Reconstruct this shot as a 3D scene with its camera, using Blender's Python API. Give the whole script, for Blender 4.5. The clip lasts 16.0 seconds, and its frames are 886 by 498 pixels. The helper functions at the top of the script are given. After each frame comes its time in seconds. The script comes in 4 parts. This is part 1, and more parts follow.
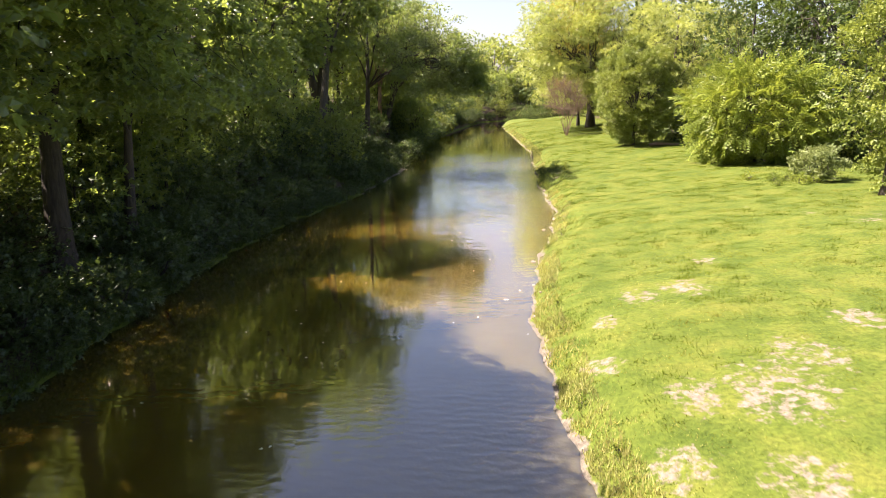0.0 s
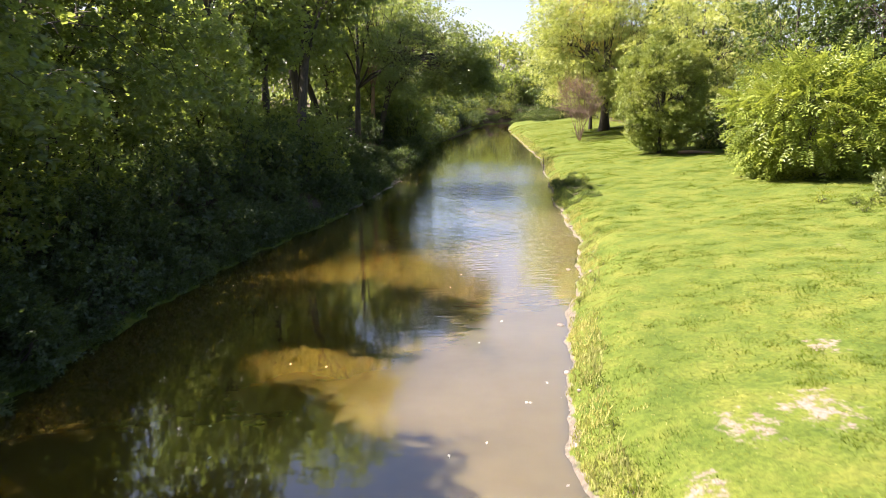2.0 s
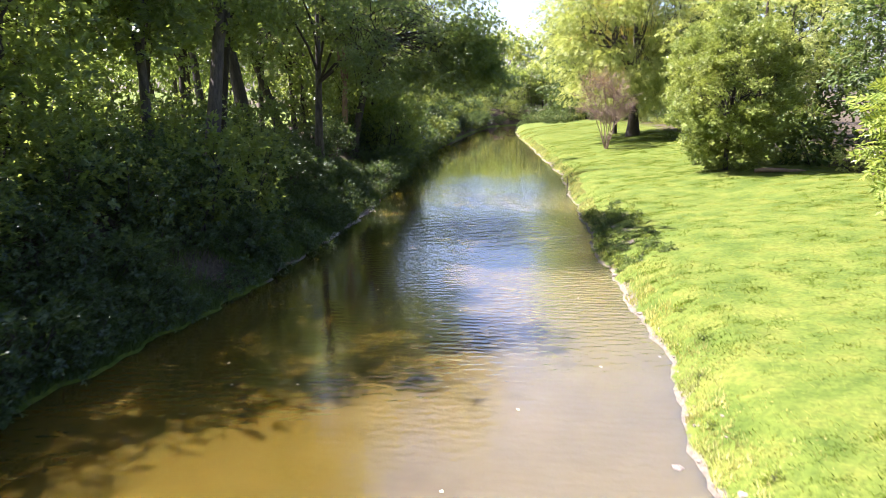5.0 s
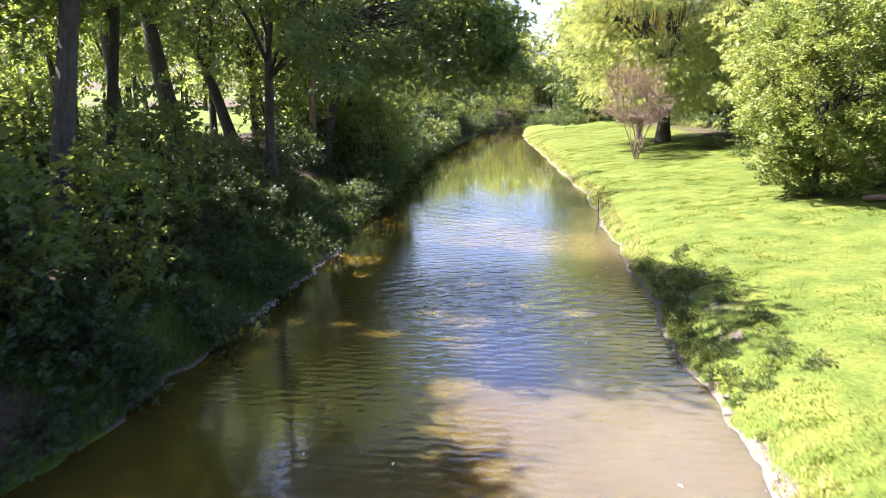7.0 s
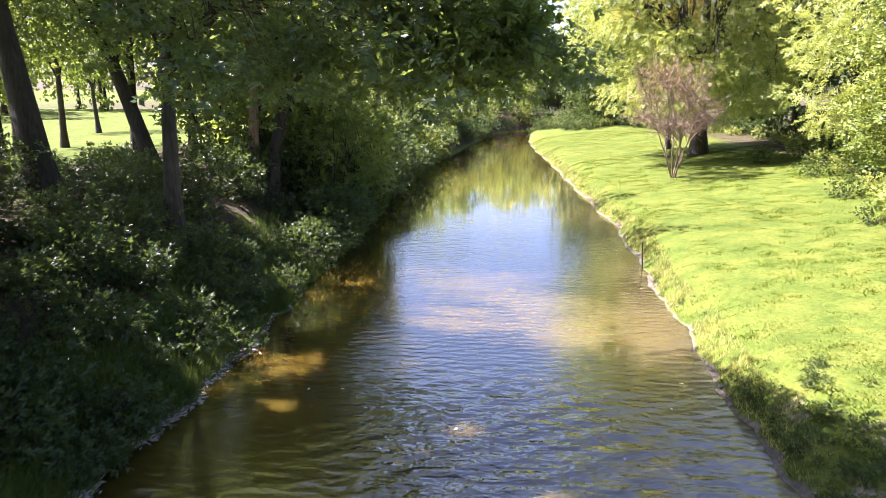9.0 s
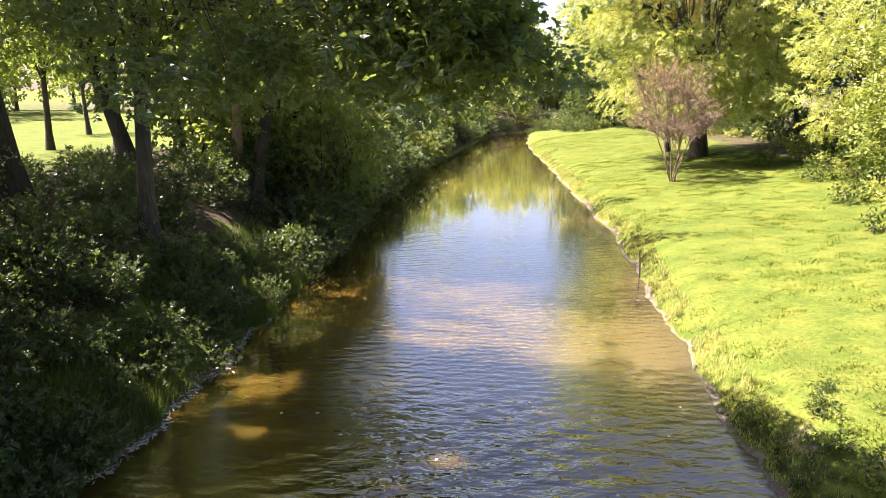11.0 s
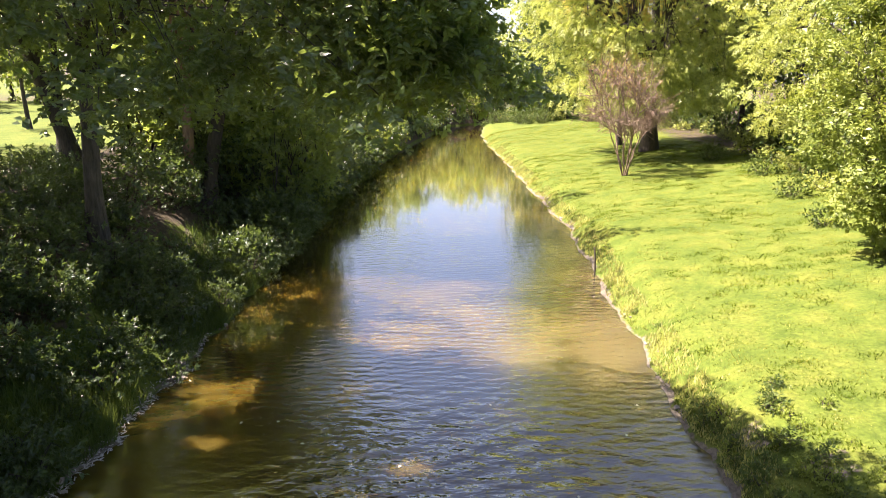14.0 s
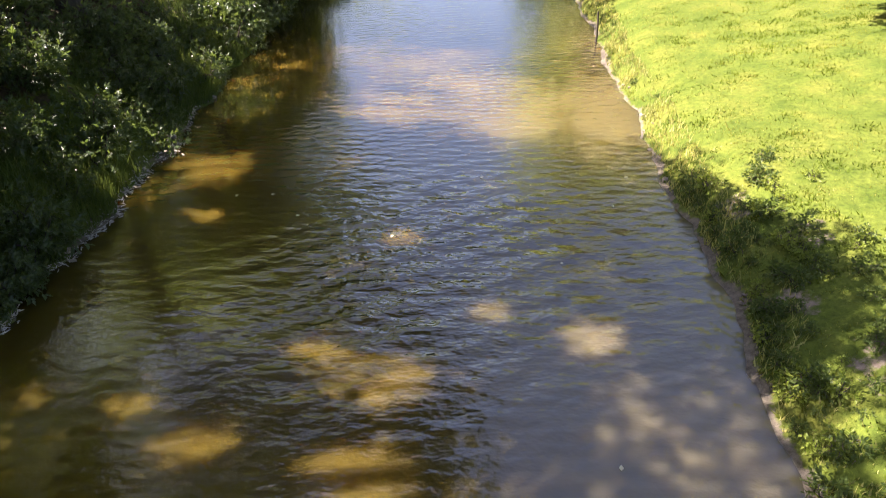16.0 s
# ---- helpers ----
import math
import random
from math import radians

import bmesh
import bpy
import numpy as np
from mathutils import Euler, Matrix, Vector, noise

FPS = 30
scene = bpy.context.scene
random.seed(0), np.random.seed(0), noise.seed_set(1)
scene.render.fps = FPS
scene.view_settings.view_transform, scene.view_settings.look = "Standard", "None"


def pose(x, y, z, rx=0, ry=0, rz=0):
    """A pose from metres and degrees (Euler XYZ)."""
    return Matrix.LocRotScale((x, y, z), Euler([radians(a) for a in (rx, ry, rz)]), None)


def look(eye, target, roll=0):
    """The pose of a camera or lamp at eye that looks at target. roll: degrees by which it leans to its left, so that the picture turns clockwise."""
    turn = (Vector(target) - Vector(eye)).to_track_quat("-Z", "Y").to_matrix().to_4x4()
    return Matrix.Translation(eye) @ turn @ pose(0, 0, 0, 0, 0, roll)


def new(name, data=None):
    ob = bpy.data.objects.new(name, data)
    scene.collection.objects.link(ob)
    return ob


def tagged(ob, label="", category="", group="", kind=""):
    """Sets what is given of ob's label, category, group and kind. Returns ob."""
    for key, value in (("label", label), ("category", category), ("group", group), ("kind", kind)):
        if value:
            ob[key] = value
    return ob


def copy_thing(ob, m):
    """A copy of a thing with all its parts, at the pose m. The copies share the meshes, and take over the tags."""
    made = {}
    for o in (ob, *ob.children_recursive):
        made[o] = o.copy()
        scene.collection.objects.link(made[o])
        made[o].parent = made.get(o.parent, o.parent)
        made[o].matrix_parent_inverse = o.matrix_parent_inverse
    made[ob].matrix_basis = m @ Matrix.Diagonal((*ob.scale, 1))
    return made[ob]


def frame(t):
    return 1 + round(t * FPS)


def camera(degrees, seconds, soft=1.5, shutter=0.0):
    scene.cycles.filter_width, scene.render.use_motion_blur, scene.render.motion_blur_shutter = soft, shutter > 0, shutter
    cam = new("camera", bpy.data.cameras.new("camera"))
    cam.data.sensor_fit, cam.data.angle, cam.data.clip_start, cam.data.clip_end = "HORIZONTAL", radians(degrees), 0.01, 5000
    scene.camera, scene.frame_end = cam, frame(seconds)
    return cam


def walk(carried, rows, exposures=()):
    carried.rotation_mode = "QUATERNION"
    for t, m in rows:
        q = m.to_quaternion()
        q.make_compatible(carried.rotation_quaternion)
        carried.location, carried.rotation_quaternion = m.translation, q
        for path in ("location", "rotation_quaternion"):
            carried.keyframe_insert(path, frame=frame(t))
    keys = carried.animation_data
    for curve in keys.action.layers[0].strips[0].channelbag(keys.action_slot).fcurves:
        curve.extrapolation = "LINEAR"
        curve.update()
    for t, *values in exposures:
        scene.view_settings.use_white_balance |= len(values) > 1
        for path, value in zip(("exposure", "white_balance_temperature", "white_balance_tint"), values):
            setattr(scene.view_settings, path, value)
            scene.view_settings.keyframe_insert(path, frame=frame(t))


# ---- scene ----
cam = camera(65.2, 16.0, soft=0.55, shutter=0.4)
METRES, EYE, TILT, LEAN, TURN = 45.0, 6.65, -12.9, 0.0, 0.0
ROWS = [
    (0.0, 0.0, 0.0, 0.0, -0.0, 0.0, -0.0),
    (0.5, 0.0008, 0.0356, 0.0086, 0.06, 0.01, -0.02),
    (1.0, 0.0017, 0.0742, 0.0176, 0.12, 0.02, -0.03),
    (1.5, 0.0034, 0.1174, 0.0275, 0.19, 0.03, -0.03),
    (2.0, 0.0057, 0.164, 0.0378, 0.27, 0.04, -0.04),
    (2.5, 0.0082, 0.2141, 0.0484, 0.34, 0.06, -0.03),
    (3.0, 0.0107, 0.2658, 0.0591, 0.41, 0.06, -0.02),
    (3.5, 0.0134, 0.3184, 0.0702, 0.43, 0.04, -0.08),
    (4.0, 0.0166, 0.3725, 0.0815, 0.48, 0.05, -0.08),
    (6.5, 0.0248, 0.6579, 0.1443, 0.63, -0.07, -0.2),
    (7.0, 0.0268, 0.7173, 0.1581, 0.67, -0.09, -0.23),
    (7.5, 0.0299, 0.7765, 0.1718, 0.75, -0.09, -0.27),
    (8.0, 0.0329, 0.8355, 0.1855, 0.8, -0.1, -0.29),
    (8.5, 0.0352, 0.8932, 0.1997, 0.83, -0.09, -0.31),
    (9.0, 0.0385, 0.9346, 0.2104, 0.86, -0.08, -0.31),
    (9.5, 0.0417, 0.9547, 0.2146, 0.88, -0.11, -0.32),
    (12.0, 0.0469, 0.9562, 0.219, 0.74, -0.01, -0.4),
    (12.5, 0.0459, 0.9555, 0.2196, -0.54, 0.01, -0.14),
    (13.0, 0.0449, 0.9555, 0.2211, -2.72, -0.0, 0.35),
    (13.5, 0.0446, 0.9561, 0.2228, -2.84, -0.07, 0.39),
    (14.0, 0.0444, 0.9564, 0.2238, -2.84, -0.84, 0.39),
    (14.5, 0.045, 0.9568, 0.2241, -2.86, -4.61, 0.44),
    (15.0, 0.0463, 0.9572, 0.2246, -2.86, -10.72, 0.5),
    (15.5, 0.0477, 0.9578, 0.225, -2.87, -16.36, 0.58),
    (16.0, 0.0486, 0.9587, 0.2247, -2.88, -19.67, 0.59),
]
walk(cam, [(t, pose(0, 0, EYE, TILT, LEAN, TURN) @ pose(METRES * x, METRES * y, METRES * z, 90 + pitch, roll, yaw)) for t, x, y, z, yaw, pitch, roll in ROWS], exposures=((0, 2.22, 6800, 27), (3.5, 2.32, 6100, 25), (6.5, 2.7, 5800, 32), (8.5, 2.72, 5800, 33), (9.5, 2.66, 6200, 32), (12, 2.62, 6700, 30), (16, 2.54, 6700, 28)))

# ---- world, sun ----
SUN_EL, SUN_LEFT = 53.0, 78.0          # degrees: height, and how far left of +y it stands
world = bpy.data.worlds.new("sky")
scene.world = world
world.use_nodes = True
wn = world.node_tree
sky = wn.nodes.new("ShaderNodeTexSky")
sky.sky_type, sky.sun_disc = "NISHITA", False
sky.sun_elevation, sky.sun_rotation = radians(SUN_EL), radians(-SUN_LEFT)
sky.air_density, sky.dust_density, sky.ozone_density = 1.0, 1.8, 0.5
wn.links.new(sky.outputs[0], wn.nodes["Background"].inputs[0])
wn.nodes["Background"].inputs[1].default_value = 0.052
sun = new("sun", bpy.data.lights.new("sun", "SUN"))
sun.data.energy, sun.data.angle, sun.data.color = 5.0, radians(0.53), (1.0, 0.93, 0.8)
se, sl = radians(SUN_EL), radians(SUN_LEFT)
TO_SUN = Vector((-math.sin(sl) * math.cos(se), math.cos(sl) * math.cos(se), math.sin(se)))
sun.matrix_world = look(TO_SUN * 200, (0, 0, 0))


# ---- materials ----
def material(name):
    m = bpy.data.materials.new(name)
    m.use_nodes = True
    return m, m.node_tree.nodes, m.node_tree.links, m.node_tree.nodes["Principled BSDF"]


def noise_node(nodes, links, scale, detail=4.0, rough=0.55, stretch=None):
    geo = nodes.new("ShaderNodeNewGeometry")
    n = nodes.new("ShaderNodeTexNoise")
    n.inputs["Scale"].default_value, n.inputs["Detail"].default_value, n.inputs["Roughness"].default_value = scale, detail, rough
    src = geo.outputs["Position"]
    if stretch:
        mp = nodes.new("ShaderNodeMapping")
        mp.inputs["Scale"].default_value = stretch
        links.new(src, mp.inputs[0])
        src = mp.outputs[0]
    links.new(src, n.inputs["Vector"])
    return n


def ramp(nodes, links, fac, stops):
    r = nodes.new("ShaderNodeValToRGB")
    while len(r.color_ramp.elements) < len(stops):
        r.color_ramp.elements.new(0.5)
    for e, (p, c) in zip(r.color_ramp.elements, stops):
        e.position, e.color = p, (*c, 1)
    links.new(fac, r.inputs[0])
    return r.outputs[0]


def mix(nodes, links, fac, a, b, kind="MIX"):
    n = nodes.new("ShaderNodeMix")
    n.data_type, n.blend_type = "RGBA", kind
    for sock, v in ((n.inputs[0], fac), (n.inputs[6], a), (n.inputs[7], b)):
        if isinstance(v, (int, float)):
            sock.default_value = v
        elif isinstance(v, tuple):
            sock.default_value = (*v, 1)
        else:
            links.new(v, sock)
    return n.outputs[2]


def bump(nodes, links, height, bsdf, strength=0.5, distance=0.02):
    b = nodes.new("ShaderNodeBump")
    b.inputs["Strength"].default_value, b.inputs["Distance"].default_value = strength, distance
    links.new(height, b.inputs["Height"])
    links.new(b.outputs[0], bsdf.inputs["Normal"])


def leaf_material(name, dark, light, glow, through_part=0.32, rough=0.42, gloss=0.3, tones=(0.35, 0.35, (0.72, 0.78, 0.8), (1.15, 1.1, 1.0))):
    m, nodes, links, bsdf = material(name)
    geo = nodes.new("ShaderNodeNewGeometry")
    col = ramp(nodes, links, geo.outputs["Random Per Island"], [(0.0, dark), (0.55, tuple((a + b) / 2 for a, b in zip(dark, light))), (1.0, light)])
    big = noise_node(nodes, links, tones[0], 4.0, 0.65)
    tone = ramp(nodes, links, big.outputs[0], [(tones[1], tones[2]), (1 - tones[1], tones[3])])
    col = mix(nodes, links, 1.0, col, tone, "MULTIPLY")
    links.new(col, bsdf.inputs["Base Color"])
    bsdf.inputs["Roughness"].default_value = rough
    bsdf.inputs["Specular IOR Level"].default_value = gloss
    tr = nodes.new("ShaderNodeBsdfTranslucent")
    links.new(mix(nodes, links, 1.0, tone, glow, "MULTIPLY"), tr.inputs[0])
    sh = nodes.new("ShaderNodeMixShader")
    sh.inputs[0].default_value = through_part
    links.new(bsdf.outputs[0], sh.inputs[1])
    links.new(tr.outputs[0], sh.inputs[2])
    links.new(sh.outputs[0], nodes["Material Output"].inputs[0])
    return m


LEAF_MAPLE = leaf_material("maple_leaf", (0.026, 0.051, 0.024), (0.1, 0.15, 0.062), (0.47, 0.58, 0.1), 0.42, 0.36, 0.5)
# maple leaf copy that passes less sun, standing in for canopy shade
LEAF_MAPLE_SHADED = leaf_material("shaded_maple_leaf", (0.026, 0.052, 0.025), (0.1, 0.15, 0.065), (0.42, 0.53, 0.09), 0.38, 0.33, 0.6)
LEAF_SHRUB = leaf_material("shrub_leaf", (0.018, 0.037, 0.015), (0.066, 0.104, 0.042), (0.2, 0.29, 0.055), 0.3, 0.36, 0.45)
LEAF_ROUND = leaf_material("glossy_round_leaf", (0.09, 0.135, 0.026), (0.3, 0.35, 0.085), (0.33, 0.39, 0.06), 0.3)
LEAF_ASH = leaf_material("ash_leaf", (0.155, 0.2, 0.048), (0.42, 0.46, 0.135), (0.5, 0.56, 0.11), 0.36)
LEAF_YELLOW = leaf_material("turning_leaf", (0.3, 0.25, 0.05), (0.5, 0.41, 0.1), (0.64, 0.53, 0.1), 0.4)
LEAF_SUMAC = leaf_material("sumac_leaf", (0.11, 0.165, 0.022), (0.28, 0.34, 0.06), (0.34, 0.4, 0.05), 0.34)
LEAF_DARK = leaf_material("wood_leaf", (0.032, 0.06, 0.016), (0.115, 0.165, 0.04), (0.15, 0.21, 0.035), 0.32, 0.45, 0.25)
# far-bank leaves lightened in colour to stand in for sunshine on them
LEAF_SUNLIT = leaf_material("sunlit_far_leaf", (0.095, 0.14, 0.028), (0.22, 0.265, 0.06), (0.28, 0.34, 0.055), 0.32)
LEAF_RUST = leaf_material("rusty_leaf", (0.2, 0.13, 0.045), (0.4, 0.27, 0.1), (0.42, 0.29, 0.08))
LEAF_SAGE = leaf_material("sage_leaf", (0.12, 0.16, 0.055), (0.26, 0.31, 0.11), (0.28, 0.33, 0.1), 0.3)
GRASS = leaf_material("grass_blade", (0.07, 0.1, 0.011), (0.134, 0.165, 0.022), (0.168, 0.2, 0.022), 0.5, 0.8, 0.05, (0.95, 0.38, (0.5, 0.68, 0.52), (1.36, 1.14, 1.4)))
TUFT = leaf_material("grass_tuft", (0.046, 0.078, 0.007), (0.094, 0.135, 0.013), (0.12, 0.168, 0.014), 0.45, 0.8, 0.03)
DRY = leaf_material("dry_grass_blade", (0.3, 0.3, 0.075), (0.52, 0.5, 0.2), (0.45, 0.43, 0.14), 0.3, 0.7, 0.12)
REED = leaf_material("bank_grass", (0.045, 0.075, 0.016), (0.11, 0.16, 0.04), (0.16, 0.22, 0.04), 0.35, 0.5)


def bark_material(name, dark, light):
    m, nodes, links, bsdf = material(name)
    n = noise_node(nodes, links, 6.0, 6.0, 0.65, (2.2, 2.2, 0.35))
    patch = noise_node(nodes, links, 0.8, 3.0)
    c = ramp(nodes, links, n.outputs[0], [(0.3, dark), (0.7, light)])
    t = ramp(nodes, links, patch.outputs[0], [(0.3, (0.7, 0.72, 0.7)), (0.7, (1.15, 1.12, 1.08))])
    links.new(mix(nodes, links, 1.0, c, t, "MULTIPLY"), bsdf.inputs["Base Color"])
    bsdf.inputs["Roughness"].default_value = 0.9
    bump(nodes, links, n.outputs[0], bsdf, 0.9, 0.05)
    return m


BARK = bark_material("grey_bark", (0.03, 0.025, 0.022), (0.11, 0.095, 0.082))
BARK_DARK = bark_material("dark_bark", (0.022, 0.018, 0.015), (0.075, 0.06, 0.048))
BARK_TAN = bark_material("tan_bark", (0.14, 0.085, 0.055), (0.34, 0.22, 0.15))
TWIG_PINK = bark_material("reddish_twig", (0.12, 0.082, 0.062), (0.32, 0.23, 0.175))
POST_WOOD = bark_material("wet_post_wood", (0.03, 0.024, 0.02), (0.1, 0.08, 0.06))


def ground_material():
    m, nodes, links, bsdf = material("ground")
    fine = noise_node(nodes, links, 9.0, 6.0, 0.7)
    mid = noise_node(nodes, links, 3.6, 7.0, 0.72)
    wide = noise_node(nodes, links, 0.8, 4.0, 0.65)
    lawn = ramp(nodes, links, fine.outputs[0], [(0.3, (0.045, 0.066, 0.008)), (0.5, (0.08, 0.108, 0.014)), (0.72, (0.115, 0.148, 0.02))])
    lawn = mix(nodes, links, 1.0, lawn, ramp(nodes, links, wide.outputs[0], [(0.34, (0.62, 0.74, 0.62)), (0.5, (0.95, 0.98, 0.95)), (0.66, (1.32, 1.14, 1.35))]), "MULTIPLY")
    soil = ramp(nodes, links, fine.outputs[0], [(0.3, (0.125, 0.1, 0.075)), (0.7, (0.24, 0.2, 0.165))])
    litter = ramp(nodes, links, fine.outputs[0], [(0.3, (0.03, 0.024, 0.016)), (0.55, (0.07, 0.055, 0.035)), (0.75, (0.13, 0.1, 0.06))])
    mud = ramp(nodes, links, fine.outputs[0], [(0.3, (0.055, 0.048, 0.036)), (0.7, (0.2, 0.175, 0.135))])

    def cover(name, lo, hi):
        a = nodes.new("ShaderNodeAttribute")
        a.attribute_name = name
        s = nodes.new("ShaderNodeMath")
        s.operation = "ADD"
        links.new(a.outputs["Fac"], s.inputs[0])
        k = nodes.new("ShaderNodeMath")
        k.operation = "MULTIPLY_ADD"
        links.new(mid.outputs[0], k.inputs[0])
        k.inputs[1].default_value, k.inputs[2].default_value = 2.0, -1.0
        links.new(k.outputs[0], s.inputs[1])
        r = nodes.new("ShaderNodeMapRange")
        r.inputs[1].default_value, r.inputs[2].default_value = lo, hi
        links.new(s.outputs[0], r.inputs[0])
        return r.outputs[0]

    c = mix(nodes, links, cover("soil", 0.6, 0.82), lawn, soil)
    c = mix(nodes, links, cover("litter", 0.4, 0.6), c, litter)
    c = mix(nodes, links, cover("mud", 0.4, 0.6), c, mud)
    links.new(c, bsdf.inputs["Base Color"])
    bsdf.inputs["Roughness"].default_value = 0.95
    bsdf.inputs["Specular IOR Level"].default_value = 0.2
    bump(nodes, links, fine.outputs[0], bsdf, 0.8, 0.06)
    return m


def water_material():
    m, nodes, links, bsdf = material("murky_water")
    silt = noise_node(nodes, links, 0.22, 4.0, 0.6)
    # golden water tone with the wooded bank's shade put into it
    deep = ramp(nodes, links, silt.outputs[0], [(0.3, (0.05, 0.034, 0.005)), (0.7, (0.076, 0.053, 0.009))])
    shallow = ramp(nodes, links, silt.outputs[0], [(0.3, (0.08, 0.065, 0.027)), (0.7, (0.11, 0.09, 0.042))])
    bsdf.subsurface_method = "BURLEY"
    bsdf.inputs["Subsurface Weight"].default_value = 1.0
    bsdf.inputs["Subsurface Radius"].default_value = (0.5, 0.4, 0.15)
    bsdf.inputs["Subsurface Scale"].default_value = 1.1
    bsdf.inputs["Roughness"].default_value = 0.05
    bsdf.inputs["IOR"].default_value = 1.333
    bsdf.inputs["Coat Weight"].default_value = 1.0
    bsdf.inputs["Coat Roughness"].default_value = 0.04
    bsdf.inputs["Coat IOR"].default_value = 1.75

    def op(kind, a, b, c=None):
        n = nodes.new("ShaderNodeMath")
        n.operation = kind
        for sock, v in zip(n.inputs, (a, b, c)):
            if isinstance(v, (int, float)):
                sock.default_value = v
            elif v is not None:
                links.new(v, sock)
        return n.outputs[0]

    def span(src, a, b, lo, hi):
        n = nodes.new("ShaderNodeMapRange")
        n.interpolation_type = "SMOOTHSTEP"
        for sock, v in zip(n.inputs[1:5], (a, b, lo, hi)):
            sock.default_value = v
        links.new(src, n.inputs[0])
        return n.outputs[0]

    geo = nodes.new("ShaderNodeNewGeometry")
    split = nodes.new("ShaderNodeSeparateXYZ")
    links.new(geo.outputs["Position"], split.inputs[0])

    # golden and darkened for bank shade along the wood, pale with silt in the shallows along the lawn
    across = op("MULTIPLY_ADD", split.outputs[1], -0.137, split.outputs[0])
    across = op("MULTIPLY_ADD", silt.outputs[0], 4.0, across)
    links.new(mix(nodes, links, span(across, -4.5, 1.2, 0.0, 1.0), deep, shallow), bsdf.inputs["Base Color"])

    def crests(length, turn, warp, scale):
        """Ripples with wandering crests, about length apart."""
        mp = nodes.new("ShaderNodeMapping")
        mp.inputs["Rotation"].default_value = (0, 0, radians(turn))
        links.new(geo.outputs["Position"], mp.inputs[0])
        w = nodes.new("ShaderNodeTexWave")
        w.wave_type, w.bands_direction, w.wave_profile = "BANDS", "Y", "SIN"
        w.inputs["Scale"].default_value = 0.314 / length
        w.inputs["Distortion"].default_value, w.inputs["Detail"].default_value = warp, 3.0
        w.inputs["Detail Scale"].default_value, w.inputs["Detail Roughness"].default_value = scale, 0.6
        links.new(mp.outputs[0], w.inputs["Vector"])
        return w.outputs["Fac"]

    small = noise_node(nodes, links, 6.0, 3.0, 0.6, (0.8, 1.2, 1.0)).outputs[0]
    swell = noise_node(nodes, links, 0.9, 2.0, 0.5, (0.6, 1.2, 1.0)).outputs[0]
    ripple = op("MULTIPLY_ADD", crests(0.27, 7, 4.5, 2.2), 0.13, op("MULTIPLY", crests(0.38, -14, 5.0, 2.4), 0.15))
    fine = op("MULTIPLY_ADD", small, 0.3, ripple)
    gust = op("MULTIPLY", span(noise_node(nodes, links, 0.13, 2.0).outputs[0], 0.36, 0.6, 0.55, 1.0), op("ADD", span(split.outputs[1], 12.0, 17.0, 0.5, 0.0), span(split.outputs[1], 29.0, 38.0, 0.14, 1.0)))
    total = op("MULTIPLY_ADD", swell, 0.28, op("MULTIPLY", fine, gust))
    # calmer round the far bend and in the lee of the wooded bank
    total = op("MULTIPLY", total, span(split.outputs[1], 62.0, 82.0, 1.0, 0.07))
    # choppy water in mid-stream
    away = nodes.new("ShaderNodeVectorMath")
    away.operation = "DISTANCE"
    links.new(geo.outputs["Position"], away.inputs[0])
    away.inputs[1].default_value = (2.9, 54.2, 0.0)
    churn = op("ADD", noise_node(nodes, links, 1.7, 3.0, 0.6, (0.8, 1.5, 1.0)).outputs[0], op("MULTIPLY_ADD", crests(0.7, -24, 5.0, 1.2), 0.22, op("MULTIPLY", crests(0.4, 16, 5.0, 1.6), 0.1)))
    stir = op("MULTIPLY", op("MULTIPLY", churn, 3.9), span(away.outputs["Value"], 1.0, 5.8, 1.0, 0.0))
    swept = op("MULTIPLY", op("ADD", total, stir), span(split.outputs[0], -2.2, 1.2, 0.4, 1.0))
    bump(nodes, links, swept, bsdf, 0.6, 0.048)
    links.new(bsdf.inputs["Normal"].links[0].from_socket, bsdf.inputs["Coat Normal"])
    return m


def stone_material():
    m, nodes, links, bsdf = material("bank_stone")
    info = nodes.new("ShaderNodeObjectInfo")
    n = noise_node(nodes, links, 12.0, 5.0, 0.6)
    a = ramp(nodes, links, info.outputs["Random"], [(0.0, (0.14, 0.115, 0.09)), (1.0, (0.32, 0.28, 0.23))])
    links.new(mix(nodes, links, 1.0, a, ramp(nodes, links, n.outputs[0], [(0.3, (0.6, 0.6, 0.6)), (0.7, (1.2, 1.2, 1.2))]), "MULTIPLY"), bsdf.inputs["Base Color"])
    bsdf.inputs["Roughness"].default_value = 0.85
    bump(nodes, links, n.outputs[0], bsdf, 0.6, 0.02)
    return m


GROUND, WATER, STONE = ground_material(), water_material(), stone_material()


# ---- mesh helpers ----
def mesh(name, V, F, mat, smooth=False):
    """A mesh from arrays: V n x 3, F m x 3 or m x 4."""
    V, F = np.asarray(V, float), np.asarray(F, int)
    me = bpy.data.meshes.new(name)
    me.vertices.add(len(V))
    me.vertices.foreach_set("co", V.ravel())
    k = F.shape[1]
    me.loops.add(F.size)
    me.loops.foreach_set("vertex_index", F.ravel())
    me.polygons.add(len(F))
    me.polygons.foreach_set("loop_start", np.arange(0, F.size, k))
    me.polygons.foreach_set("loop_total", np.full(len(F), k))
    me.polygons.foreach_set("use_smooth", np.full(len(F), smooth))
    me.update(calc_edges=True)
    me.materials.append(mat)
    return me


def part(name, V, F, mat, parent, label="", smooth=False):
    ob = new(name, mesh(name, V, F, mat, smooth))
    ob.parent = parent
    return tagged(ob, label)


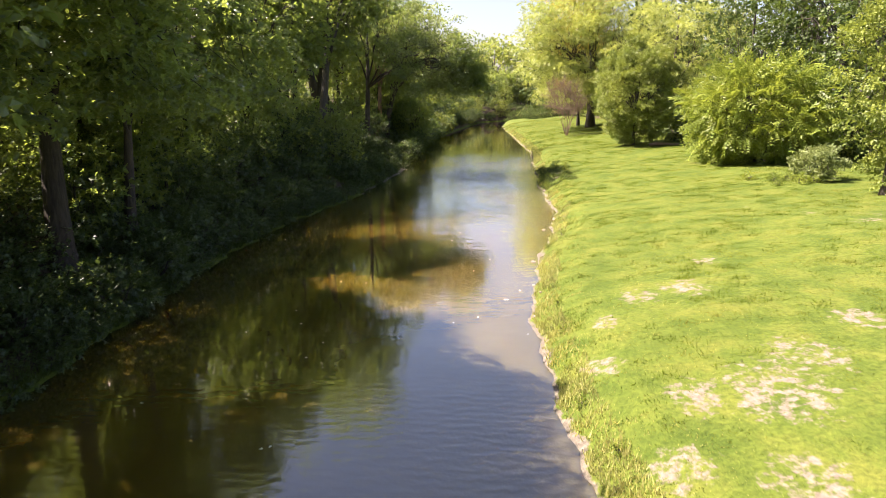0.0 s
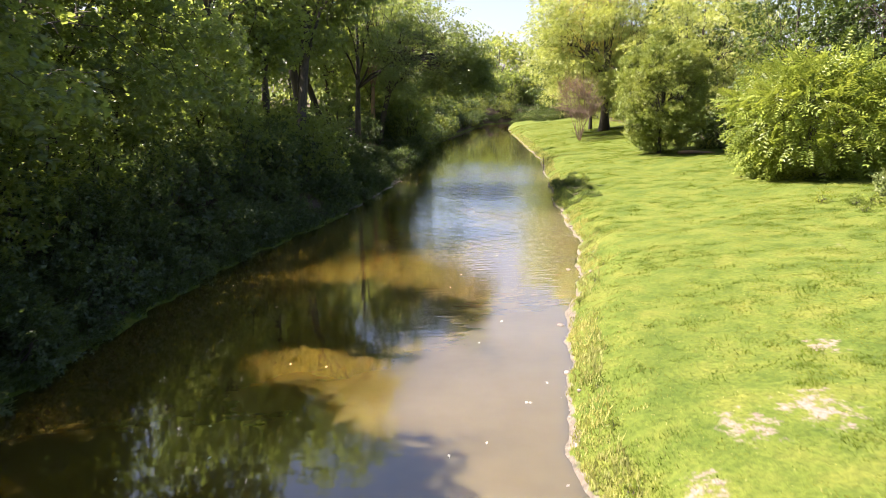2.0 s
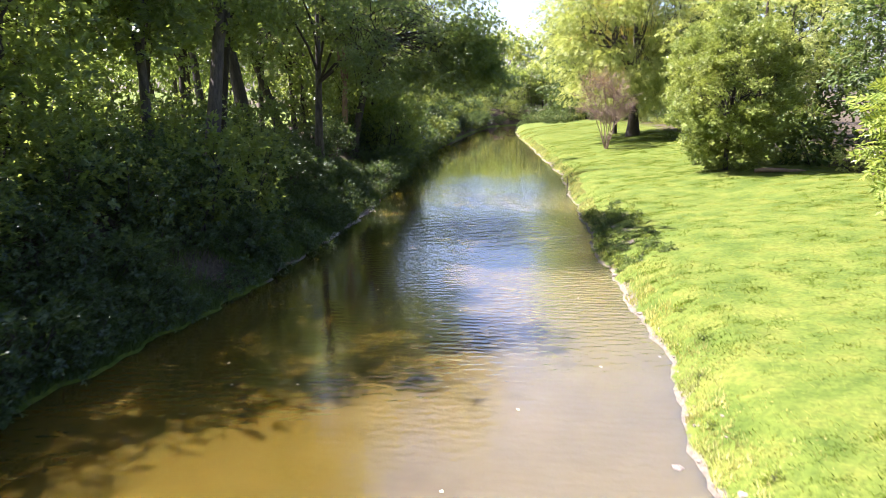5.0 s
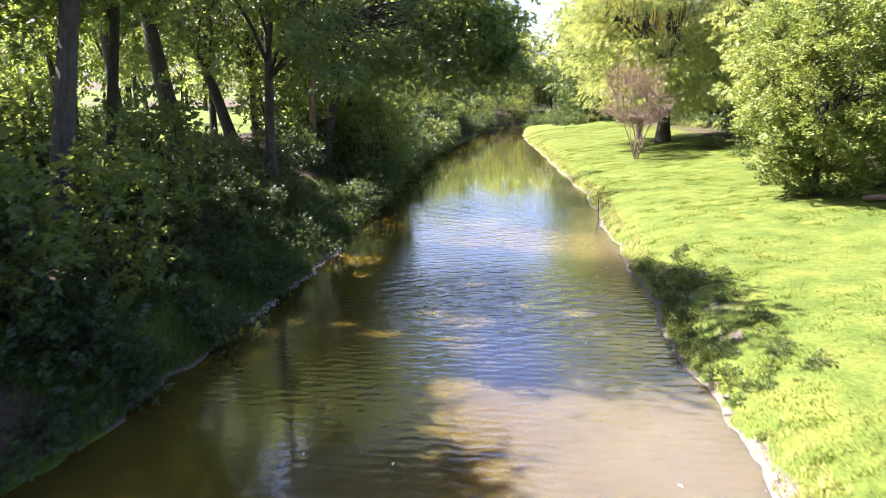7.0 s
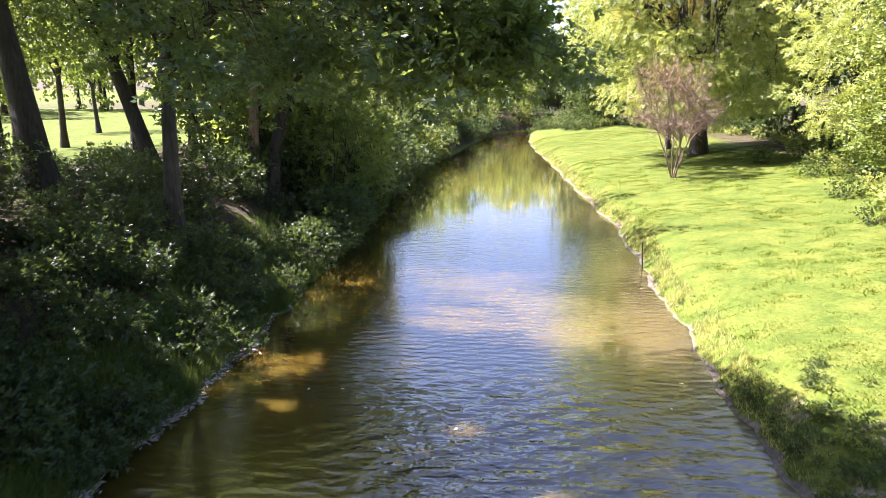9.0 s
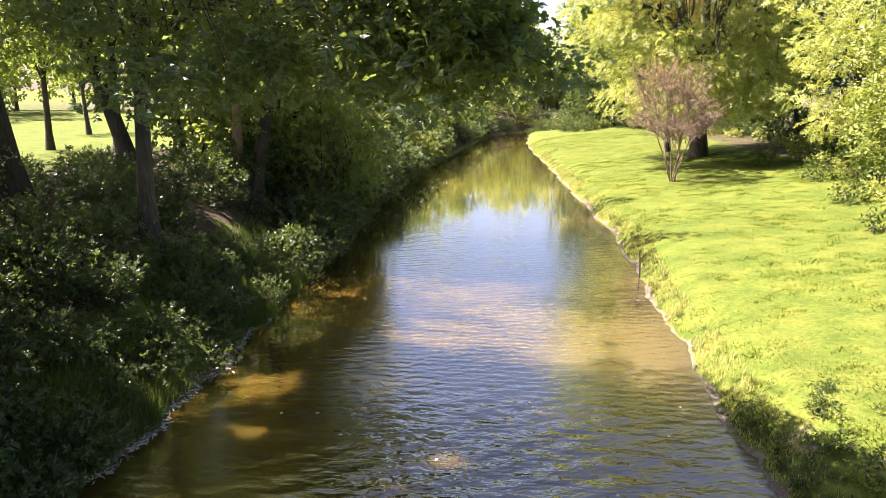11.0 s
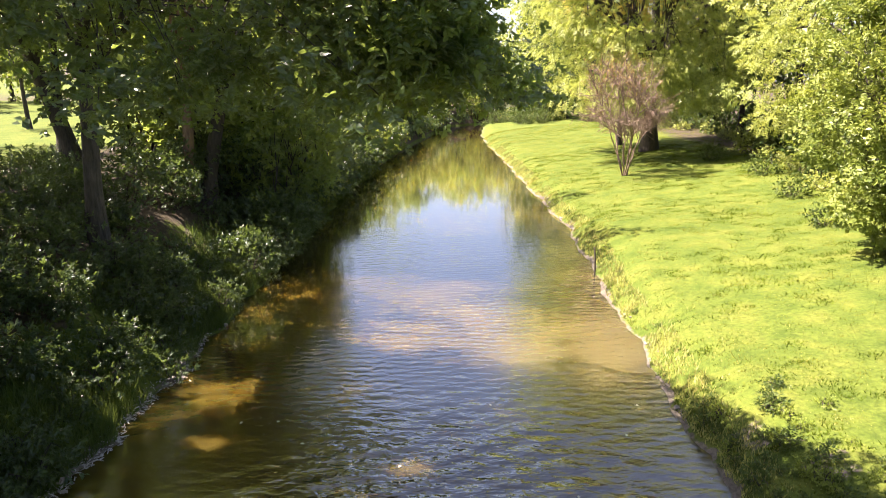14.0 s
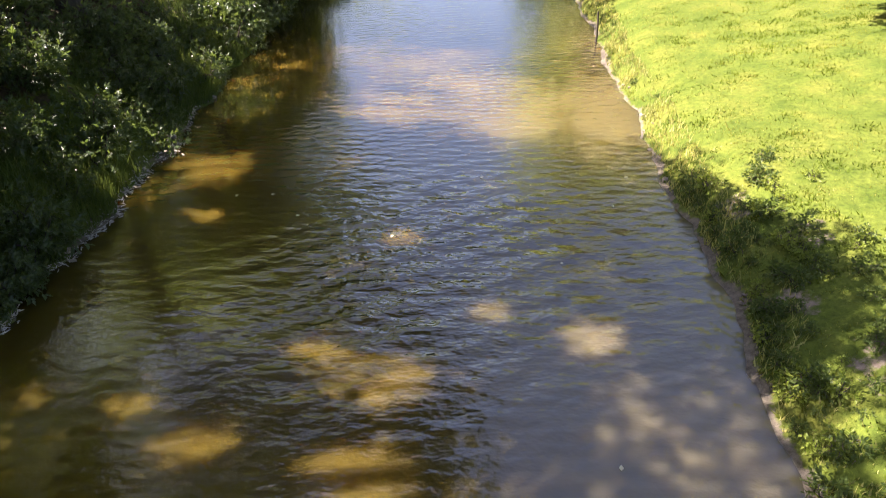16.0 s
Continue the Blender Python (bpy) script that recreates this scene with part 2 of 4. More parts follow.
def tube(points, radii, sides=7):
    """A tapered tube along points."""
    P, n = np.asarray(points, float), len(points)
    T = np.gradient(P, axis=0)
    T /= np.linalg.norm(T, axis=1)[:, None] + 1e-9
    ref = np.where(np.abs(T[:, 2:3]) > 0.9, [[1.0, 0, 0]], [[0, 0, 1.0]])
    A = np.cross(T, ref)
    A /= np.linalg.norm(A, axis=1)[:, None] + 1e-9
    B = np.cross(T, A)
    if n > 1:
        for i in range(1, n):
            A[i] = A[i - 1] - T[i] * (A[i - 1] @ T[i])
            A[i] /= np.linalg.norm(A[i]) + 1e-9
            B[i] = np.cross(T[i], A[i])
    th = np.arange(sides) / sides * 2 * math.pi
    ring = np.cos(th)[None, :, None] * A[:, None] + np.sin(th)[None, :, None] * B[:, None]
    V = (P[:, None] + ring * np.asarray(radii, float)[:, None, None]).reshape(-1, 3)
    i, j = np.meshgrid(np.arange(n - 1), np.arange(sides), indexing="ij")
    j2 = (j + 1) % sides
    F = np.stack([i * sides + j, i * sides + j2, (i + 1) * sides + j2, (i + 1) * sides + j], -1).reshape(-1, 4)
    return V, F


def join(pieces):
    V, F, k = [], [], 0
    for v, f in pieces:
        V.append(v), F.append(f + k)
        k += len(v)
    return np.concatenate(V), np.concatenate(F)


def bend(a, b, sag, n, rng, jitter=0.0):
    """A line from a to b, arched up by sag."""
    a, b, t = np.asarray(a, float), np.asarray(b, float), np.linspace(0, 1, n)[:, None]
    P = a + (b - a) * t
    P[:, 2] += sag * 4 * (t * (1 - t))[:, 0]
    if jitter:
        P[1:-1] += rng.normal(0, jitter, (n - 2, 3))
    return P


# ---- leaves ----
def kite(length, width, fold=0.12):
    return np.array([(0, 0, 0), (width / 2, length * 0.42, fold * length), (0, length, -0.05 * length), (-width / 2, length * 0.42, fold * length)]), np.array([(0, 1, 2), (0, 2, 3)])


def spray_maple(n, length, width, rng):
    """A twig end with n leaves spread round it."""
    out = []
    for i in range(n):
        v, f = kite(length * rng.uniform(0.75, 1.15), width * rng.uniform(0.8, 1.15))
        a, tip = rng.uniform(-1.5, 1.5), rng.uniform(-0.5, 0.35)
        M = np.array(Euler((tip, rng.uniform(-0.5, 0.5), a)).to_matrix())
        out.append((v @ M.T + np.array([0, length * 1.1 * i / n - length * 0.4, rng.uniform(-0.05, 0.05)]), f))
    return join(out)


def spray_pinnate(pairs, leaflet, width, droop, rng):
    """A feather-shaped compound leaf."""
    out, step = [], leaflet * 0.55
    for i in range(pairs):
        y = step * (i + 1)
        z = -droop * (y / (step * pairs)) ** 2 * step * pairs
        size = leaflet * (1 - 0.45 * abs(i / pairs - 0.4))
        for s in (-1, 1):
            v, f = kite(size, width, 0.08)
            M = np.array(Euler((-0.25, 0, -s * 1.1)).to_matrix())
            out.append((v @ M.T + np.array([0, y, z]), f))
    v, f = kite(leaflet, width, 0.08)
    out.append((v + np.array([0, step * pairs, -droop * step * pairs]), f))
    return join(out)


def place(spray, P, out, size, rng, flat=0.6):
    """Copies of a spray at the points P, pointing along out, joined into one array pair."""
    v, f = spray
    n = len(P)
    Y = out + rng.normal(0, 0.45, (n, 3))
    Y /= np.linalg.norm(Y, axis=1)[:, None] + 1e-9
    U = rng.normal(0, 1 - flat, (n, 3)) + np.array([0, 0, flat])
    X = np.cross(Y, U)
    X /= np.linalg.norm(X, axis=1)[:, None] + 1e-9
    Z = np.cross(X, Y)
    s = (size * rng.uniform(0.75, 1.25, n))[:, None, None]
    V = P[:, None] + s * (v[None, :, 0:1] * X[:, None] + v[None, :, 1:2] * Y[:, None] + v[None, :, 2:3] * Z[:, None])
    F = f[None] + (np.arange(n) * len(v))[:, None, None]
    return V.reshape(-1, 3), F.reshape(-1, f.shape[1])


def scatter(rng, count, accept, spacing, tries=6000):
    """Up to count points from accept(rng), no two nearer than spacing."""
    got = []
    for _ in range(tries):
        p = accept(rng)
        if p is None:
            continue
        if all(((p - q) ** 2).sum() > spacing * spacing for q in got):
            got.append(p)
            if len(got) == count:
                break
    return np.array(got)


def crown_points(rng, centres, radii, per, squash=0.65, core=None):
    P, O = [], []
    core = centres.mean(0) if core is None else core
    for c, r in zip(centres, radii):
        d = rng.normal(0, 1, (per, 3))
        d /= np.linalg.norm(d, axis=1)[:, None]
        q = d * (r * rng.uniform(0.15, 1, per) ** 0.6)[:, None]
        q[:, 2] *= squash
        P.append(c + q)
        away = c - core
        away = away / (np.linalg.norm(away) + 1e-6)
        O.append(d + 0.7 * away + np.array([0, 0, -0.25]))
    return np.concatenate(P), np.concatenate(O)


# lines from these places to the sun stay open through the crowns: x, y, z, radius
GAPS_FIRST = (
    (4.2, 43.6, 0, 2.0), (2.4, 45.6, 0, 1.5), (5.4, 45.6, 0, 1.0), (1.4, 47.2, 0, 0.7), (-2.2, 33.5, 0, 1.7), (0.3, 35.0, 0, 1.6),
    (2.5, 37.5, 0, 1.8), (5.0, 61.3, 0, 1.3), (2.0, 62.3, 0, 1.2), (7.4, 60.6, 0, 1.0), (-2.2, 23.6, 0, 0.8), (-0.8, 21.2, 0, 1.3),
    (0.6, 25.2, 0, 1.1), (-4.3, 67.6, 1.2, 1.0), (-4.4, 32.8, 0, 1.4), (-7.7, 40.6, 0.7, 0.8), (2.2, 31.4, 0, 1.6), (2.5, 25.4, 0, 1.3), (3.0, 28.6, 0, 1.4),
    (-3.4, 24.0, 0, 1.3), (-1.6, 22.8, 0, 1.3), (0.6, 30.2, 0, 0.9), (-0.5, 32.6, 0, 1.4), (0.2, 23.0, 0, 1.1), (2.0, 21.0, 0, 1.4), (1.7, 18.4, 0, 1.2),
)
GAPS_REST = (
    (-3.3, 64.3, 0.6, 0.8), (-6.3, 71.5, 2.4, 1.1), (-1.7, 66.1, 0, 0.6), (-2.1, 58.9, 0, 0.75), (-1.9, 56.5, 0, 0.4), (1.8, 51.6, 0, 0.8),
    (-3.0, 51.6, 0, 0.35), (-0.6, 50.5, 0, 0.45), (2.0, 55.5, 0, 0.45), (0.7, 52.3, 0, 0.4), (3.4, 53.2, 0, 0.4), (-5.2, 56.6, 0.8, 0.4),
    (-9.0, 73.0, 4.2, 1.3), (-4.4, 59.6, 0.9, 0.8), (-4.1, 57.4, 0.5, 0.5), (1.5, 50.0, 0, 0.7), (-1.6, 51.3, 0, 0.4), (4.9, 52.4, 0, 0.5),
    (-4.6, 68.2, 1.3, 1.4), (-3.4, 67.6, 1.0, 1.1),
)


def tree(name, rng, height, trunk_r, lean, low, radii, clumps, clump_r, per, spray, size, leaf, bark, label, limbs=6, squash=0.65, split=False, shift=(0, 0), extra=None, group="", limb_bark=None, at=None, space=0.8):
    """A tree at the origin: trunk, limbs and a crown of leaf clumps. lean: the trunk top's shift in x and y; shift: the crown's; low: its lowest height."""
    root = new(name)
    root.empty_display_size = 0.3
    tagged(root, label, "tree", group)
    limb_bark = limb_bark or bark
    t = np.linspace(0, 1, 9)
    top = height * 0.82
    wob = rng.normal(0, trunk_r * 0.35, (9, 2)).cumsum(0) * 0.5
    P = np.stack([lean[0] * t ** 1.2 + wob[:, 0] * t, lean[1] * t ** 1.2 + wob[:, 1] * t, top * t - 0.3], 1)
    R = trunk_r * (1 - 0.82 * t) + trunk_r * 0.5 * np.exp(-t * 26)
    part("trunk", *tube(P, R, 10), bark, root, smooth=True)
    zc, rz = (height + low) / 2, (height - low) / 2

    def accept(g):
        u = g.normal(0, 1, 3)
        u = u / np.linalg.norm(u) * g.uniform(0.25, 1) ** 0.5
        z = zc + u[2] * rz
        k = max(0.0, z / top)
        return np.array([lean[0] * min(k, 1.1) ** 1.2 + u[0] * radii[0] + shift[0], lean[1] * min(k, 1.1) ** 1.2 + u[1] * radii[1] + shift[1], z])

    C = scatter(rng, clumps, accept, clump_r * space)
    if extra is not None:
        C = np.concatenate([C, extra])
    cr = clump_r * rng.uniform(0.7, 1.3, len(C))
    ang = np.arctan2(C[:, 1] - np.interp(C[:, 2], P[:, 2], P[:, 1]), C[:, 0] - np.interp(C[:, 2], P[:, 2], P[:, 0]))
    order = np.argsort(ang)
    for idx in np.array_split(order, limbs):
        if not len(idx):
            continue
        mean = C[idx].mean(0)
        z0 = np.clip(mean[2] * rng.uniform(0.45, 0.65), low * 0.7, top * 0.9)
        base = np.array([np.interp(z0, P[:, 2], P[:, 0]), np.interp(z0, P[:, 2], P[:, 1]), z0])
        r0 = np.interp(z0, P[:, 2], R) * 0.5
        L = bend(base, mean, 0.06 * height, 6, rng, 0.12)
        main = tube(L, np.linspace(r0, r0 * 0.3, 6), 6)
        twigs = [tube(bend(L[rng.integers(2, 6)], C[i], 0.3, 6, rng, 0.14), np.linspace(r0 * 0.28, 0.008, 6), 3) for i in (idx if split else idx[::2])]
        limb = part("limb", *(main if split else join([main] + twigs)), limb_bark, root, smooth=True)
        for w in twigs if split else ():
            part("branch", *w, limb_bark, limb, smooth=True)
    Q, O = crown_points(rng, C, cr, per, squash, np.array([lean[0] * 0.7, lean[1] * 0.7, zc - 0.2 * rz]))
    if at is not None:
        for gx, gy, gz, gr in GAPS_FIRST + GAPS_REST:
            d = Q + np.array([at[0] - gx, at[1] - gy, float(height_at(*at)) - gz])
            off = np.linalg.norm(d - np.outer(d @ np.array(TO_SUN), np.array(TO_SUN)), axis=1)
            lump = patchy(d[:, 0] + 0.4 * d[:, 2], d[:, 1] + 0.3 * d[:, 2], 0.8, 41) + patchy(d[:, 0], d[:, 1] - d[:, 2], 0.35, 42)
            keep = off > gr * (0.3 + 0.7 * lump) * rng.uniform(0.8, 1.2, len(off))
            Q, O = Q[keep], O[keep]
    part("crown", *place(spray, Q, O, size, rng), leaf, root)
    return root


def shrub(name, rng, height, rad, clumps, clump_r, per, spray, size, leaf, bark, label, stems=5, low=0.1, category="shrub", squash=0.75, split=False, group=""):
    """A many-stemmed bush at the origin."""
    root = new(name)
    root.empty_display_size = 0.2
    tagged(root, label, category, group)

    def accept(g):
        u = g.normal(0, 1, 3)
        u = u / np.linalg.norm(u) * g.uniform(0.3, 1) ** 0.5
        z = height * (0.5 + 0.5 * u[2]) * (1 - low) + height * low
        return np.array([u[0] * rad[0], u[1] * rad[1], z - clump_r * 0.4])

    C = scatter(rng, clumps, accept, clump_r * 0.7)
    C[:, 2] = np.maximum(C[:, 2], 0.1)
    for idx in np.array_split(np.argsort(np.arctan2(C[:, 1], C[:, 0])), stems):
        if not len(idx):
            continue
        mean = C[idx].mean(0)
        b = np.array([mean[0] * 0.12, mean[1] * 0.12, -0.15])
        r0 = 0.018 + 0.008 * height
        L = bend(b, mean, 0.05 * height, 5, rng, 0.05)
        twigs = [tube(bend(L[rng.integers(1, 5)], C[i], 0.1, 3, rng, 0.05), np.linspace(r0 * 0.5, 0.006, 3), 3) for i in (idx if split else idx[::3])]
        main = tube(L, np.linspace(r0, r0 * 0.5, 5), 5 if split else 4)
        stem = part("stem", *(main if split else join([main] + twigs)), bark, root, smooth=True)
        for w in twigs if split else ():
            part("branch", *w, bark, stem, smooth=True)
    Q, O = crown_points(rng, C, clump_r * rng.uniform(0.7, 1.3, len(C)), per, squash, np.array([0, 0, height * 0.3]))
    Q[:, 2] = np.maximum(Q[:, 2], 0.05)
    part("foliage", *place(spray, Q, O, size, rng), leaf, root)
    return root


# ---- river and ground ----
LEFT_Y = (-60, 10, 15, 23, 28, 34, 39, 44, 54, 58.5, 66.5, 75, 86, 99, 110, 137, 150, 156, 162, 170, 185)
LEFT_X = (-12, -9.9, -9.4, -9.3, -8.9, -8.2, -6.9, -5.6, -4.2, -3.6, -3.15, -2.5, -2.0, -0.8, 0.7, 5.6, 8.2, 13, 26, 60, 160)
RIGHT_Y = (-60, 10, 14, 16.4, 19.4, 23, 28, 34, 37.5, 42, 49, 54, 58, 66.5, 76, 90, 108, 120, 132, 148, 152, 156, 160)
RIGHT_X = (3, 2.7, 2.5, 2.5, 2.7, 3.1, 4.1, 5.5, 6.15, 6.5, 6.8, 7.4, 7.8, 8.6, 9.6, 9.9, 10.5, 10.6, 11.2, 13.2, 20, 45, 200)


def wave(y, *terms):
    return sum(a * np.sin(y * f + p) for a, f, p in terms)


def left_edge(y):
    return np.interp(y, LEFT_Y, LEFT_X) + wave(y, (0.12, 1.7, 0.3), (0.08, 3.9, 1.0), (0.05, 7.3, 2.0))


def right_edge(y):
    return np.interp(y, RIGHT_Y, RIGHT_X) + wave(y, (0.1, 0.83, 0.8), (0.06, 2.17, 0.1), (0.035, 5.3, 1.4), (0.025, 11.3, 0.5), (0.02, 17.9, 2.0))


def height_at(x, y):
    """The ground's height: bed, steep left bank with its terrace, low right bank with a gently rising lawn."""
    x, y = np.asarray(x, float), np.asarray(y, float)
    dl, dr = left_edge(y) - x, x - right_edge(y)
    left = np.interp(dl, (-1.0, -0.1, 0.0, 0.15, 0.5, 1.6, 3.2, 5.0, 9.0, 30.0, 200.0), (-0.9, -0.15, 0.0, 0.12, 0.35, 1.0, 2.2, 2.75, 2.9, 2.7, 2.7))
    right = np.interp(dr, (-1.0, -0.2, 0.0, 0.12, 0.3, 0.6, 1.5, 4.0, 12.0, 25.0, 200.0), (-0.9, -0.1, 0.015, 0.08, 0.21, 0.42, 0.78, 1.12, 2.0, 2.6, 2.8))
    z = np.where(dl > dr, left, right)
    out = np.clip(np.maximum(dl, dr) / 2.0, 0, 1)
    return z + out * (wave(x * 0.8 + y * 0.5, (0.05, 0.6, 0.0), (0.006, 2.3, 1.1)) + wave(x * 0.6 - y * 0.7, (0.05, 0.7, 0.7), (0.006, 3.1, 0.2)))


def patchy(x, y, size, seed):
    """Smooth value noise from 0 to 1 with cells of that size."""
    table = np.random.default_rng(seed).random((64, 64))
    u, v = x / size, y / size
    i, j = np.floor(u).astype(int), np.floor(v).astype(int)
    a, b = u - i, v - j
    a, b = a * a * (3 - 2 * a), b * b * (3 - 2 * b)
    t = lambda p, q: table[(i + p) % 64, (j + q) % 64]
    return (t(0, 0) * (1 - a) + t(1, 0) * a) * (1 - b) + (t(0, 1) * (1 - a) + t(1, 1) * a) * b


SOIL = ((5.5, 18.6, 0.7), (6.9, 18.9, 0.9), (6.4, 12.2, 1.3), (5.6, 9.4, 0.9), (3.9, 10.3, 0.7), (4.9, 12.4, 0.8), (7.6, 13.6, 1.0),
        (3.6, 14.6, 0.6), (9.8, 15.5, 0.8), (14.6, 27.4, 0.5), (15.4, 24.6, 0.6), (13.6, 30.2, 0.4), (16.3, 26.0, 0.5), (12.7, 26.6, 0.3), (11.0, 10.5, 1.2), (8.6, 22.0, 0.6), (4.2, 17.0, 0.5),
        (8.3, 55.6, 0.5), (8.9, 54.0, 0.5), (8.0, 52.6, 0.5), (8.4, 50.8, 0.6), (7.9, 48.9, 0.5), (-4.9, 67.8, 1.2))


def soil_at(x, y):
    s = np.zeros(np.broadcast(x, y).shape)
    for cx, cy, r in SOIL:
        s = np.maximum(s, 0.7 * np.exp(-(((x - cx) ** 2 + 0.6 * (y - cy) ** 2) / (1.1 * r * r)) ** 2))
    return s


def ground():
    ys = np.concatenate([[-2500, -900, -300, -120, -60, -30, -12, 0], np.arange(5, 110, 0.3), np.arange(110, 200, 1.2), [205, 220, 260, 350, 600, 1200, 2600]])
    dl = np.concatenate([[2500, 900, 350, 150, 90, 60, 40, 30, 24, 19, 15, 12, 10, 8.4, 7], np.arange(6, 1.4, -0.4), np.arange(1.4, -0.01, -0.12)])
    dr = np.concatenate([np.arange(0, 2, 0.12), np.arange(2, 8, 0.3), np.arange(8, 20, 0.7), [22, 25, 30, 38, 50, 70, 110, 200, 400, 900, 2500]])
    L, R = left_edge(ys)[:, None], right_edge(ys)[:, None]
    bed = np.linspace(0, 1, 9)[1:-1][None]
    X = np.concatenate([L - dl[None], L + (R - L) * bed, R + dr[None]], 1)
    Y = np.repeat(ys[:, None], X.shape[1], 1)
    Z = height_at(X, Y)
    V = np.stack([X, Y, Z], -1).reshape(-1, 3)
    w = X.shape[1]
    i, j = np.meshgrid(np.arange(len(ys) - 1), np.arange(w - 1), indexing="ij")
    a = i * w + j
    F = np.stack([a, a + 1, a + 1 + w, a + w], -1).reshape(-1, 4)
    me = mesh("ground", V, F, GROUND, True)
    dl, dr = (left_edge(Y) - X).ravel(), (X - right_edge(Y)).ravel()
    bare = np.where((Y.ravel() > 45) & (Y.ravel() < 64), 1.5, 0.1)
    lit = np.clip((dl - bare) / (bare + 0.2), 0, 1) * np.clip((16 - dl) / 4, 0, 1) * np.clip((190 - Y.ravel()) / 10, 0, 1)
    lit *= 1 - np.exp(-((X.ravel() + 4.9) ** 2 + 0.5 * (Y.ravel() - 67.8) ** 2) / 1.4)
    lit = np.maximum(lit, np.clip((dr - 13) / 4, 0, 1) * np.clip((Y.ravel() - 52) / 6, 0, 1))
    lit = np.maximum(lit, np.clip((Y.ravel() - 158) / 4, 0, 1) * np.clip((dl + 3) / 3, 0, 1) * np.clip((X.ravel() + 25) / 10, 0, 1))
    rag = patchy(X.ravel(), Y.ravel(), 0.45, 21) * 0.6 + patchy(X.ravel(), Y.ravel(), 1.7, 22) * 0.6
    mud = np.where((dl > 0) & (bare < 1), 0.25, 0.3 + rag) * np.clip(0.9 - np.maximum(dl, 0) / (0.1 + 0.4 * rag), 0, 1) * np.clip(1 - np.maximum(dr, 0) / (0.06 + 0.42 * rag ** 2), 0, 1)
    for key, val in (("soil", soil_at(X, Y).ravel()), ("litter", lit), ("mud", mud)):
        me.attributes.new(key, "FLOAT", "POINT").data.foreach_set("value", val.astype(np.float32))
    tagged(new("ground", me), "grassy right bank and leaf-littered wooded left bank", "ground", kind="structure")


ground()
yy = np.array([-300.0, -60, 0, 40, 80, 120, 150, 170, 200])
water_v = [(x, y, 0.0) for y in yy for x in (-40.0, 0.0, 40.0, 220.0)]
water_f = [(r * 4 + c, r * 4 + c + 1, r * 4 + c + 5, r * 4 + c + 4) for r in range(len(yy) - 1) for c in range(3)]
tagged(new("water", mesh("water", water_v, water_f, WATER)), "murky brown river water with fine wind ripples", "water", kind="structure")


def stand(ob, x, y, turn=0.0, size=1.0, sink=0.05, tilt=0.0):
    """Sets a thing on the ground."""
    ob.matrix_basis = pose(x, y, float(height_at(x, y)) - sink, tilt, 0, turn) @ Matrix.Diagonal((size, size, size, 1))
    return ob


def stand_copy(ob, x, y, turn=0.0, size=1.0, sink=0.05):
    return copy_thing_at(ob, pose(x, y, float(height_at(x, y)) - sink, 0, 0, turn), size)


def copy_thing_at(ob, m, size):
    c = copy_thing(ob, m)
    c.matrix_basis = m @ Matrix.Diagonal((size, size, size, 1))
    return c


G = np.random.default_rng
MAPLE = spray_maple(5, 0.26, 0.2, G(11))
SMALL = spray_maple(5, 0.17, 0.12, G(12))
FINE = spray_maple(6, 0.15, 0.085, G(16))
COARSE = spray_maple(3, 0.34, 0.26, G(17))
MEDIUM = spray_maple(5, 0.2, 0.145, G(18))
FARLEAF = spray_maple(4, 0.2, 0.15, G(22))
BIG = spray_maple(3, 0.55, 0.46, G(13))
ASH = spray_pinnate(3, 0.21, 0.085, 0.35, G(14))
FROND = spray_pinnate(6, 0.3, 0.12, 0.4, G(15))


def spread(kinds, spots):
    """The first of each kind goes to its first spot, copies to the others. spots: (kind, x, y, turn, size)."""
    used = set()
    for k, x, y, turn, size in spots:
        (stand_copy if k in used else stand)(kinds[k], x, y, turn, size)
        used.add(k)


# ---- left bank trees ----
LEFT_LABEL = "tall dark-green maple with grey trunk on the wooded bank"
# x, y, height, trunk radius, lean, lowest leaves, bark
TREES_FIRST = (
    (-11.3, 20.0, 12.0, 0.42, (0.0, 0.0), 6.0, 3.4, BARK_DARK), (-10.8, 23.5, 10.4, 0.24, (0.2, 0.4), 5.6, 3.1, BARK_DARK),
    (-13.0, 30.8, 16.5, 0.22, (0.9, -0.6), 3.5, 4.4, BARK_DARK), (-8.8, 50.2, 20.0, 0.34, (1.3, 3.2), 5.5, 4.2, BARK),
    (-9.9, 47.5, 14.0, 0.24, (0.0, -0.6), 5.2, 2.4, BARK), (-11.2, 64.8, 18, 0.48, (-3.0, 0.5), 5.8, 4.8, BARK_DARK),
    (-11.0, 72.6, 17, 0.36, (-5.4, 0.8), 4.9, 4.8, BARK_DARK),
)
TREES_NEXT = (
    (-6.4, 71.0, 14, 0.25, (0.2, 2.0), 5.6, 3.8, BARK_TAN), (-5.5, 76.5, 15, 0.3, (1.0, 1.0), 4.2, 4.6, BARK_DARK),
    (-14.3, 66.0, 17, 0.3, (-1.5, 0.5), 6, 4.8, BARK), (-11.6, 41.5, 14.8, 0.26, (0.8, 0.3), 3.5, 4.2, BARK_DARK),
    (-13.0, 45.0, 12.0, 0.22, (0.3, 0.0), 4.0, 3.6, BARK_DARK), (-13.8, 26.5, 9.5, 0.2, (0.2, 0.0), 2.5, 3.6, BARK_DARK),
    (-10.2, 56.0, 17.5, 0.22, (1.6, 0.2), 5.5, 5.0, BARK_DARK),
)
